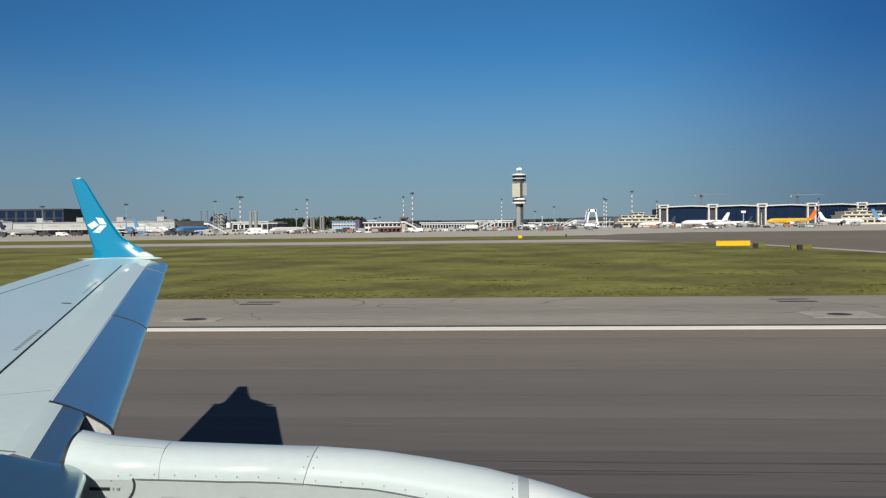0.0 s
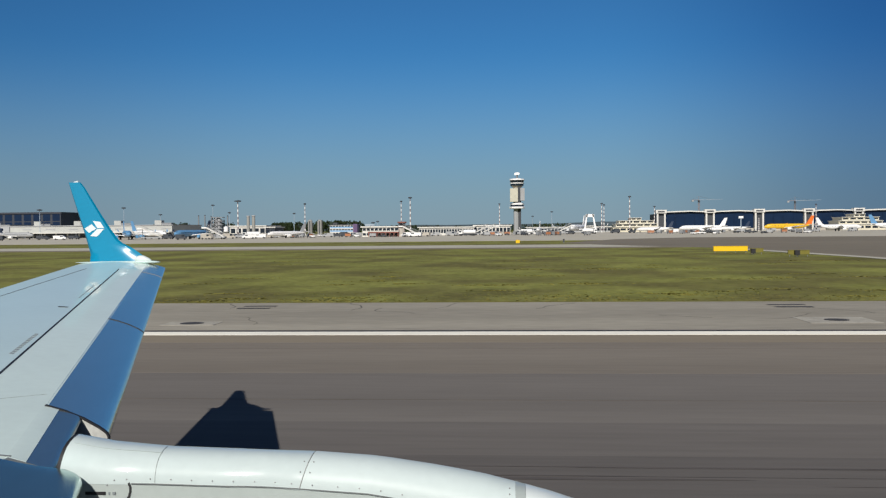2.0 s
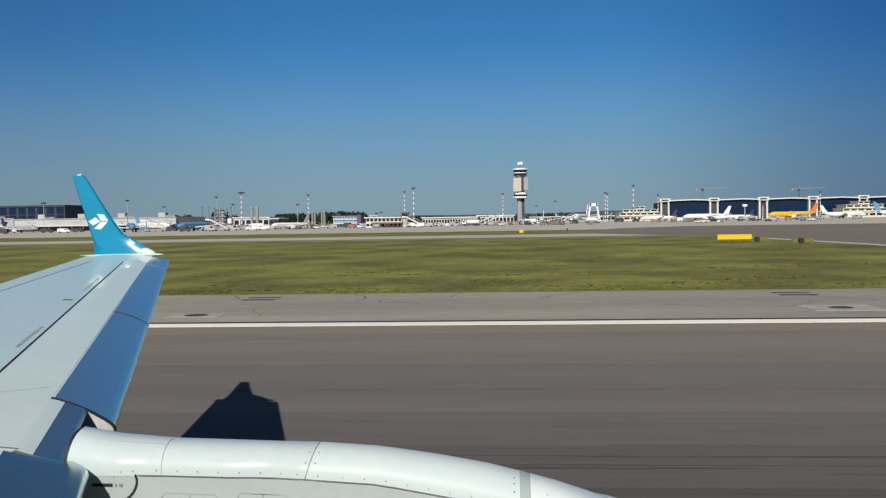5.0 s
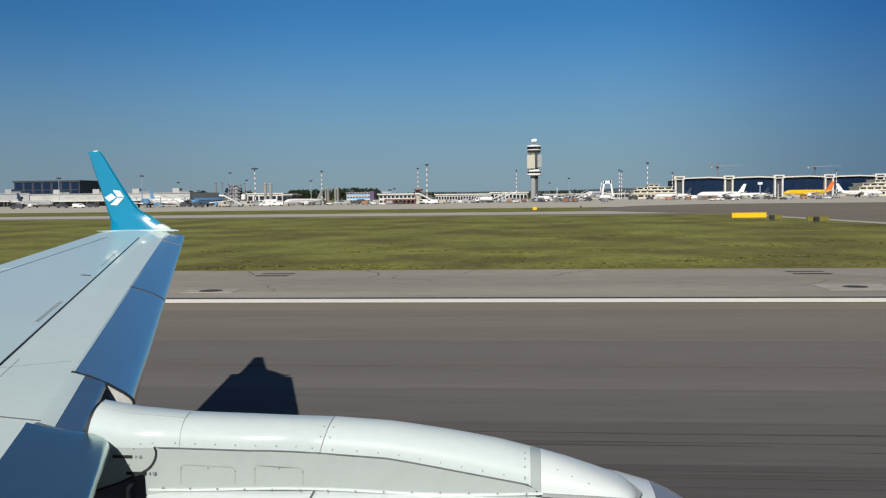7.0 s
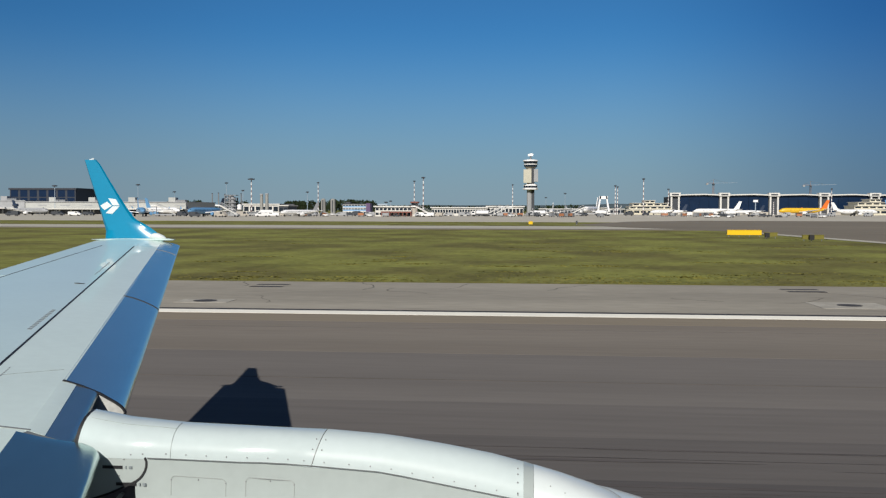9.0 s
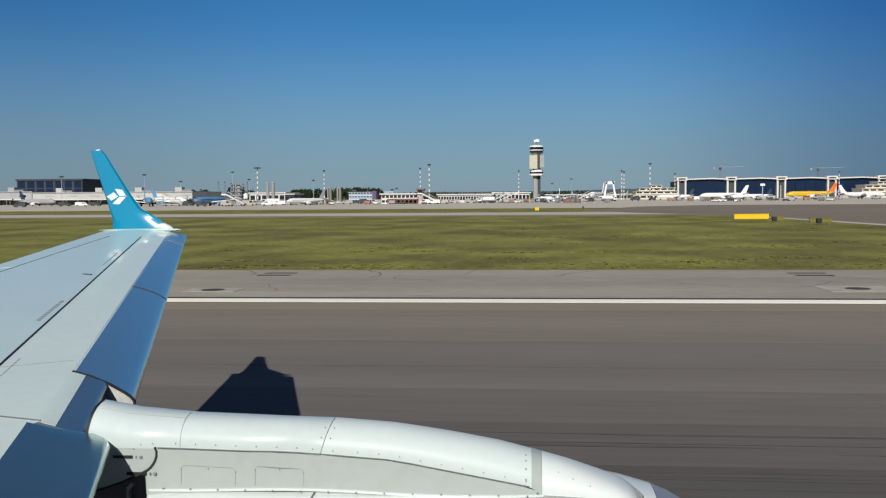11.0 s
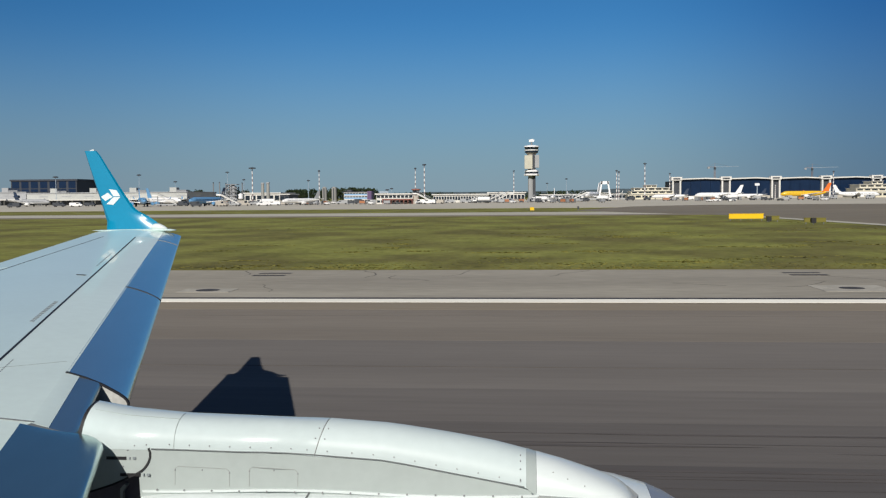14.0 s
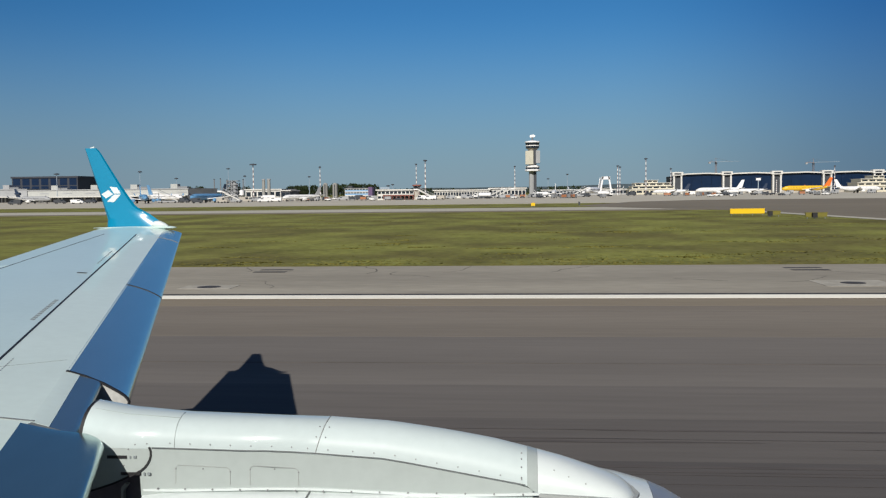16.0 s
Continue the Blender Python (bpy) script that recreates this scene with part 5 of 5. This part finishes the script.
van((-28.5, 480, 0.03), rng.uniform(-25, 25) + rng.choice((0, 180)), *rng.choice(PAINTS), rng.uniform(1.7, 2.5), rng.uniform(4.2, 6.0))
van((-23.6, 500, 0.03), rng.uniform(-25, 25) + rng.choice((0, 180)), *rng.choice(PAINTS), rng.uniform(1.7, 2.5), rng.uniform(4.2, 6.0))
van((-6.6, 490, 0.03), rng.uniform(-25, 25) + rng.choice((0, 180)), *rng.choice(PAINTS), rng.uniform(1.7, 2.5), rng.uniform(4.2, 6.0))
van((-0.7, 500, 0.03), rng.uniform(-25, 25) + rng.choice((0, 180)), *rng.choice(PAINTS), rng.uniform(1.7, 2.5), rng.uniform(4.2, 6.0))
van((7.0, 510, 0.03), rng.uniform(-25, 25) + rng.choice((0, 180)), *rng.choice(PAINTS), rng.uniform(1.7, 2.5), rng.uniform(4.2, 6.0))
van((11.9, 520, 0.03), rng.uniform(-25, 25) + rng.choice((0, 180)), *rng.choice(PAINTS), rng.uniform(1.7, 2.5), rng.uniform(4.2, 6.0))
van((27.0, 540, 0.03), rng.uniform(-25, 25) + rng.choice((0, 180)), *rng.choice(PAINTS), rng.uniform(1.7, 2.5), rng.uniform(4.2, 6.0))
van((35.3, 520, 0.03), rng.uniform(-25, 25) + rng.choice((0, 180)), *rng.choice(PAINTS), rng.uniform(1.7, 2.5), rng.uniform(4.2, 6.0))
van((49.8, 560, 0.03), rng.uniform(-25, 25) + rng.choice((0, 180)), *rng.choice(PAINTS), rng.uniform(1.7, 2.5), rng.uniform(4.2, 6.0))
van((67.1, 580, 0.03), rng.uniform(-25, 25) + rng.choice((0, 180)), *rng.choice(PAINTS), rng.uniform(1.7, 2.5), rng.uniform(4.2, 6.0))
van((80.1, 600, 0.03), rng.uniform(-25, 25) + rng.choice((0, 180)), *rng.choice(PAINTS), rng.uniform(1.7, 2.5), rng.uniform(4.2, 6.0))
van((106.7, 600, 0.03), rng.uniform(-25, 25) + rng.choice((0, 180)), *rng.choice(PAINTS), rng.uniform(1.7, 2.5), rng.uniform(4.2, 6.0))
van((117.7, 590, 0.03), rng.uniform(-25, 25) + rng.choice((0, 180)), *rng.choice(PAINTS), rng.uniform(1.7, 2.5), rng.uniform(4.2, 6.0))
van((133.0, 600, 0.03), rng.uniform(-25, 25) + rng.choice((0, 180)), *rng.choice(PAINTS), rng.uniform(1.7, 2.5), rng.uniform(4.2, 6.0))
van((153.7, 620, 0.03), rng.uniform(-25, 25) + rng.choice((0, 180)), *rng.choice(PAINTS), rng.uniform(1.7, 2.5), rng.uniform(4.2, 6.0))
van((179.1, 640, 0.03), rng.uniform(-25, 25) + rng.choice((0, 180)), *rng.choice(PAINTS), rng.uniform(1.7, 2.5), rng.uniform(4.2, 6.0))
van((193.8, 640, 0.03), rng.uniform(-25, 25) + rng.choice((0, 180)), *rng.choice(PAINTS), rng.uniform(1.7, 2.5), rng.uniform(4.2, 6.0))
van((182.4, 560, 0.03), rng.uniform(-25, 25) + rng.choice((0, 180)), *rng.choice(PAINTS), rng.uniform(1.7, 2.5), rng.uniform(4.2, 6.0))
van((206.8, 570, 0.03), rng.uniform(-25, 25) + rng.choice((0, 180)), *rng.choice(PAINTS), rng.uniform(1.7, 2.5), rng.uniform(4.2, 6.0))
boarding_stairs((-123.6, 385, 0.03), 170)
boarding_stairs((-14.4, 500, 0.03), 20)
boarding_stairs((-10.3, 495, 0.03), 15)
boarding_stairs((31.6, 520, 0.03), 10)
boarding_stairs((-157.6, 400, 0.03), 200)
boarding_stairs((-44.6, 428, 0.03), 160)


def baggage_tug(at, turn, mat, label):
    ob = thing("baggage_tug", at, label, "tug", "baggage tugs and trolleys", turn)
    part("body", loft([[(x, y, z) for x, z in ((-1.4, 0.35), (1.4, 0.35), (1.4, 0.95), (0.4, 1.05), (0.2, 1.0), (-1.4, 0.9))] for y in (-0.7, 0.7)]), mat, ob, bevel=0.05)
    part("cab_roof", box(-1.0, 0.2, -0.65, 0.65, 1.75, 1.85), mat, ob)
    for x in (-0.95, 0.15):
        for y in (-0.6, 0.6):
            part("cab_post", rod((x, y, 0.9), (x, y, 1.76), 0.04, 0.04, 6), M_STEEL, ob)
    for x in (-0.9, 0.9):
        for y in (-0.68, 0.68):
            part("wheel", rod((x, y - 0.1, 0.3), (x, y + 0.1, 0.3), 0.3, 0.3, 10), M_TYRE, ob)
    return ob


def baggage_trolley(at, turn, mat, label):
    ob = thing("baggage_trolley", at, label, "trolley", "baggage tugs and trolleys", turn)
    part("deck", box(-1.6, 1.6, -0.75, 0.75, 0.42, 0.55), M_STEEL, ob)
    part("load", box(-1.45, 1.4, -0.68, 0.68, 0.55, 1.75), mat, ob, bevel=0.12)
    for x in (-1.55, 1.5):
        part("end_frame", box(x, x + 0.06, -0.75, 0.75, 0.55, 1.95), M_STEEL, ob)
    for x in (-1.1, 1.1):
        for y in (-0.7, 0.7):
            part("wheel", rod((x, y - 0.08, 0.22), (x, y + 0.08, 0.22), 0.22, 0.22, 10), M_TYRE, ob)
    return ob


def fuel_truck(at, turn):
    ob = thing("fuel_truck", at, "white fuel tank truck on the apron", "truck", "fuel trucks", turn)
    part("chassis", box(-4.5, 4.5, -1.1, 1.1, 0.5, 0.95), M_DARKWALL, ob)
    part("tank", lathe_x([(-4.3, 0.7), (-4.1, 1.05), (2.0, 1.05), (2.2, 0.7)], 0, 2.0, 18), M_PLANEWHITE, ob, smooth=True)
    part("cab", loft([[(x, y, z) for x, z in ((2.5, 0.7), (4.5, 0.7), (4.5, 1.6), (4.1, 2.7), (2.5, 2.7))] for y in (-1.1, 1.1)]), M_PLANEWHITE, ob, bevel=0.08)
    part("windscreen", box(3.0, 4.25, -1.12, 1.12, 1.7, 2.4), M_GLASS, ob)
    for x in (-3.2, -2.0, 3.4):
        for y in (-1.0, 1.0):
            part("wheel", rod((x, y - 0.15, 0.5), (x, y + 0.15, 0.5), 0.5, 0.5, 12), M_TYRE, ob)
    return ob


tugs = [baggage_tug((-58, 431, 0.03), 12, M_DARKWALL, "small dark baggage tug on the apron"), baggage_tug((-70, 428, 0.03), 160, M_PLANEWHITE, "small white baggage tug on the apron"),
        baggage_trolley((-63, 430, 0.03), 15, M_GREYWALL, "loaded grey baggage trolley on the apron"), baggage_trolley((-75, 433, 0.03), -10, M_ORANGE, "loaded orange baggage trolley on the apron"),
        baggage_trolley((-81, 436, 0.03), 5, M_DARKWALL, "loaded dark baggage trolley on the apron")]
trucks = [fuel_truck((-20, 470, 0.03), 170)]
for i in range(150):
    k = rng.random()
    y = rng.uniform(430, 560)
    x = y * (rng.uniform(-0.34, -0.20) if k < 0.4 else rng.uniform(-0.12, 0.09) if k < 0.75 else rng.uniform(0.15, 0.32))
    copy_thing(rng.choice(tugs), pose(x, y, 0.03, 0, 0, rng.uniform(0, 360)))
for x, y, a in ((-150, 440, 20), (-128, 455, 200), (10, 520, 175), (48, 545, 10), (130, 590, 185), (-200, 450, 5)):
    copy_thing(trucks[0], pose(x, y, 0.03, 0, 0, a))



# ---------------------------------------------------------------- taxiway signs and markers
def sign(at, w, h, face, label, turn=0.0):
    ob = thing("taxiway_sign", at, label, "sign", "yellow taxiway signs", turn)
    part("panel", box(-w / 2, w / 2, -0.12, 0.12, 0.25, 0.25 + h), face, ob, bevel=0.03)
    part("cap", box(-w / 2 - 0.03, w / 2 + 0.03, -0.15, 0.15, 0.25 + h, 0.30 + h), face, ob)
    for i in range(max(2, int(w / 1.2) + 1)):
        x = -w / 2 + 0.2 + i * (w - 0.4) / max(1, int(w / 1.2))
        part("post", rod((x, 0, 0), (x, 0, 0.26), 0.04, 0.04, 6), M_STEEL, ob)
    return ob


sign((28.2, 119.1, 0.0), 4.23, 0.58, M_SIGN, "long yellow taxiway guidance sign in the grass")
sign((29.9, 113.2, 0.0), 1.53, 0.42, M_SIGNBACK, "olive back of a taxiway sign")
sign((31.8, 103.4, 0.0), 2.28, 0.41, M_SIGNBACK, "olive back of a long taxiway sign")
sign((2.3, 200.0, 0.0), 0.86, 0.61, M_SIGN, "small yellow taxiway marker")
sign((12.7, 209.0, 0.0), 0.38, 0.64, M_DARKWALL, "small dark taxiway lamp")
ob = thing("sign_lamp", (29.1, 111.7, 0), "small black lamp box beside the sign", "lamp box")
part("case", box(-0.25, 0.25, -0.2, 0.2, 0.15, 0.7), M_BLACK, ob, bevel=0.04)
part("post", rod((0, 0, 0), (0, 0, 0.2), 0.05), M_STEEL, ob)
ob = thing("sign_lamp", (31.5, 102.9, 0), "small black lamp box beside the sign", "lamp box")
part("case", box(-0.25, 0.25, -0.2, 0.2, 0.15, 0.7), M_BLACK, ob, bevel=0.04)
part("post", rod((0, 0, 0), (0, 0, 0.2), 0.05), M_STEEL, ob)


# ---------------------------------------------------------------- trees and hills

def tree(at, h, rng):
    ob = thing("tree", at, "dark green leafy tree at the airfield edge", "tree", "trees along the airfield edge")
    bm = rod((0, 0, 0), (0, 0, h * 0.55), 0.3, 0.14, 7)
    for i in range(5):
        a = rng.uniform(0, 6.28)
        rod((0, 0, h * rng.uniform(0.25, 0.45)), (h * 0.2 * math.cos(a), h * 0.2 * math.sin(a), h * rng.uniform(0.55, 0.75)), 0.12, 0.05, 5, bm)
    part("trunk", bm, M_BARK, ob)
    bm = bmesh.new()
    for i in range(150):
        a, u = rng.uniform(0, 6.28), rng.uniform(-1, 1)
        r = rng.uniform(0.55, 1.0) * (1 - 0.25 * u)
        c = Vector((h * 0.34 * r * math.sqrt(1 - u * u) * math.cos(a), h * 0.34 * r * math.sqrt(1 - u * u) * math.sin(a), h * (0.62 + 0.34 * u * r)))
        s = h * rng.uniform(0.05, 0.10)
        d = [Vector((rng.uniform(-1, 1), rng.uniform(-1, 1), rng.uniform(-1, 1))).normalized() * s for _ in range(4)]
        vs = [bm.verts.new(c + q) for q in d]
        for f in ((0, 1, 2), (0, 2, 3), (0, 3, 1), (1, 3, 2)):
            bm.faces.new([vs[k] for k in f])
    part("crown", bm, M_LEAF, ob, "dense dark green crown")
    return ob


rng = random.Random(11)

first = tree((-144.7, 720, 0), 12, rng)
second = tree((-143.5, 735, 0), 13, rng)
third = tree((-135.6, 715, 0), 10.5, rng)
for i in range(44):
    x = rng.uniform(-149.6, -115.3) if i < 16 else rng.uniform(-367.4, -253.2) if i < 30 else rng.uniform(-212.3, -171.8)
    copy_thing(rng.choice((first, second, third)), pose(x, rng.uniform(700, 780) if i < 16 else rng.uniform(780, 860), 0, 0, 0, rng.uniform(0, 360)))

# far woods: clumps without number along the horizon
bm = bmesh.new()
for i in range(11000):
    k = rng.random()
    x = lerp(-1500, 1700, k)
    y = rng.uniform(1250, 1500)
    h = 8 + 4 * noise.noise((x * 0.01, 0, 0)) + 3 * noise.noise((x * 0.05, 3, 0))
    c = Vector((x, y, rng.uniform(0.1, 1) * h))
    s = rng.uniform(1.2, 3.4)
    d = [Vector((rng.uniform(-1, 1), rng.uniform(-1, 1), rng.uniform(-1, 1))).normalized() * s for _ in range(4)]
    vs = [bm.verts.new(c + q) for q in d]
    for f in ((0, 1, 2), (0, 2, 3), (0, 3, 1), (1, 3, 2)):
        bm.faces.new([vs[j] for j in f])
tagged(part("far_woods", bm, M_LEAF), "dark green woods along the far airfield edge", "woods", kind="stuff")

bm = bmesh.new()
rows = []
for i in range(141):
    x = -4000 + i * 60
    h = max(4, 26 + 16 * noise.noise((x * 0.0009, 7, 0)) + 7 * noise.noise((x * 0.004, 2, 0)) + (12 if x > 400 else 3) * max(0, min(1, (x - 100) / 900)))
    rows.append([(x, 4300, 0), (x, 4350, h), (x, 4560, h * 0.9), (x, 4590, 0)])
tagged(part("hills", loft(rows, bm), M_HILL, smooth=True), "hazy blue grey hills on the horizon", "hills", kind="structure")



# ---------------------------------------------------------------- runway details

def drain_pad(at, w, d, label, cover=True, rect_cover=False):
    ob = thing("drain_pad", at, label, "drain", "drains in the runway shoulder")
    part("pad", box(-w / 2, w / 2, -d / 2, d / 2, 0.0, 0.012), M_PAD, ob)
    if cover:
        part("cover", lathe_z([(0.42, 0.0), (0.42, 0.02), (0.3, 0.024)], 0, 0, 18), M_IRON, ob, "dark cast iron cover")
    return ob


def slot_drain(at, w):
    ob = thing("slot_drain", at, "dark iron grating let into the shoulder", "drain", "gratings in the runway shoulder")
    part("frame", box(-w / 2, w / 2, -0.75, 0.75, 0.0, 0.006), M_SHOULDER, ob)
    for y in (-0.55, 0.5):
        part("grating", box(-w / 2 + 0.05, w / 2 - 0.05, y - 0.2, y + 0.2, 0.0, 0.014), M_IRON, ob, "dark iron grating")
    return ob


drain_pad((11.4, 32.9, 0.026), 2.4, 2.1, "pale concrete drain pad with iron cover")
drain_pad((-11.2, 32.1, 0.026), 1.9, 1.2, "pale concrete drain pad with iron cover")
drain_pad((14.1, 31.5, 0.026), 1.8, 1.0, "pale concrete drain pad with iron cover")
slot_drain((-10.7, 38.9, 0.026), 1.5)
slot_drain((11.6, 38.9, 0.026), 1.6)

# rubber streaks and bitumen joints along the runway
rng = random.Random(21)
for y, w in ((25.2, 0.02), (17.6, 0.025)):
    tagged(part("bitumen_joint", box(-300, 300, y, y + w, 0.02, 0.0365), M_JOINT), "thin dark lengthwise joint in the asphalt", "joint", kind="structure")
bm = bmesh.new()
for i in range(34):
    y, x, l, w = rng.uniform(8.8, 13.2), rng.uniform(-30, 20), rng.uniform(5, 22), rng.uniform(0.03, 0.2) ** 1.3
    z = 0.0375 + 0.00005 * i
    vs = [bm.verts.new(p) for p in ((x, y, z), (x + l * 0.2, y - w / 2, z), (x + l * 0.8, y - w / 2, z), (x + l, y, z), (x + l * 0.8, y + w / 2, z), (x + l * 0.2, y + w / 2, z))]
    bm.faces.new(vs)
tagged(part("rubber_streaks", bm, M_RUBBER), "dark tyre rubber streaks on the runway", "rubber streaks", kind="stuff")

tagged(part("grass_verge", box(-600, 600, 41.25, 41.62, -0.02, 0.03), M_TUFT), "thin dark soil verge where the grass meets the shoulder", "verge", kind="structure")

# grass blades along the shoulder's edge
bm = bmesh.new()
for i in range(6000):
    y = 41.3 + 7 * rng.random() ** 2
    x = rng.uniform(-46, 46) * (y / 60 + 0.35)
    h = rng.uniform(0.012, 0.03) * (0.7 + 0.6 * noise.noise((x * 0.15, y * 0.3, 0)))
    a = rng.uniform(0, 6.28)
    w = rng.uniform(0.05, 0.12)
    vs = [bm.verts.new(p) for p in ((x - w * math.cos(a), y - w * math.sin(a), 0), (x + w * math.cos(a), y + w * math.sin(a), 0), (x + rng.uniform(-0.08, 0.08), y + rng.uniform(-0.08, 0.08), max(0.01, h)))]
    bm.faces.new(vs)
tagged(part("grass", bm, M_BLADE), "short dry green grass blades beside the shoulder", "grass", kind="stuff")

# darker weed clumps scattered over the mown strip
rng = random.Random(31)
bm = bmesh.new()
for i in range(60):
    cy = 42.5 + 75 * rng.random() ** 1.4
    cx = rng.uniform(-0.42, 0.40) * cy
    wide, deep = rng.uniform(0.8, 2.4), rng.uniform(0.2, 0.9)
    for k in range(60):
        x, y, a = cx + rng.gauss(0, wide * 0.5), cy + rng.gauss(0, deep * 0.5), rng.uniform(0, 6.28)
        w, h = rng.uniform(0.08, 0.2), rng.uniform(0.015, 0.045)
        vs = [bm.verts.new(p) for p in ((x - w * math.cos(a), y - w * math.sin(a), 0), (x + w * math.cos(a), y + w * math.sin(a), 0), (x + rng.uniform(-0.06, 0.06), y + rng.uniform(-0.06, 0.06), h))]
        bm.faces.new(vs)
tagged(part("weeds", bm, M_TUFT), "dark olive weed clumps in the mown grass", "weeds", kind="stuff")

# sealed cracks that wander across the shoulder
bm = bmesh.new()
for i in range(9):
    x, y, a = rng.uniform(-13, 16), rng.uniform(31.0, 40.0), rng.choice((0.2, 1.1, 2.4)) + rng.uniform(-0.3, 0.3)
    line = []
    for k in range(rng.randint(7, 14)):
        line.append((x, y, 0.0275))
        a += rng.uniform(-0.6, 0.6)
        x, y = x + 0.32 * math.cos(a), min(41.0, max(30.2, y + 0.45 * math.sin(a)))
    strip_along(line, rng.uniform(0.035, 0.07), 0.0006, bm=bm)
tagged(part("shoulder_cracks", bm, M_CRACK), "dark sealed cracks in the asphalt shoulder", "cracks", kind="stuff")
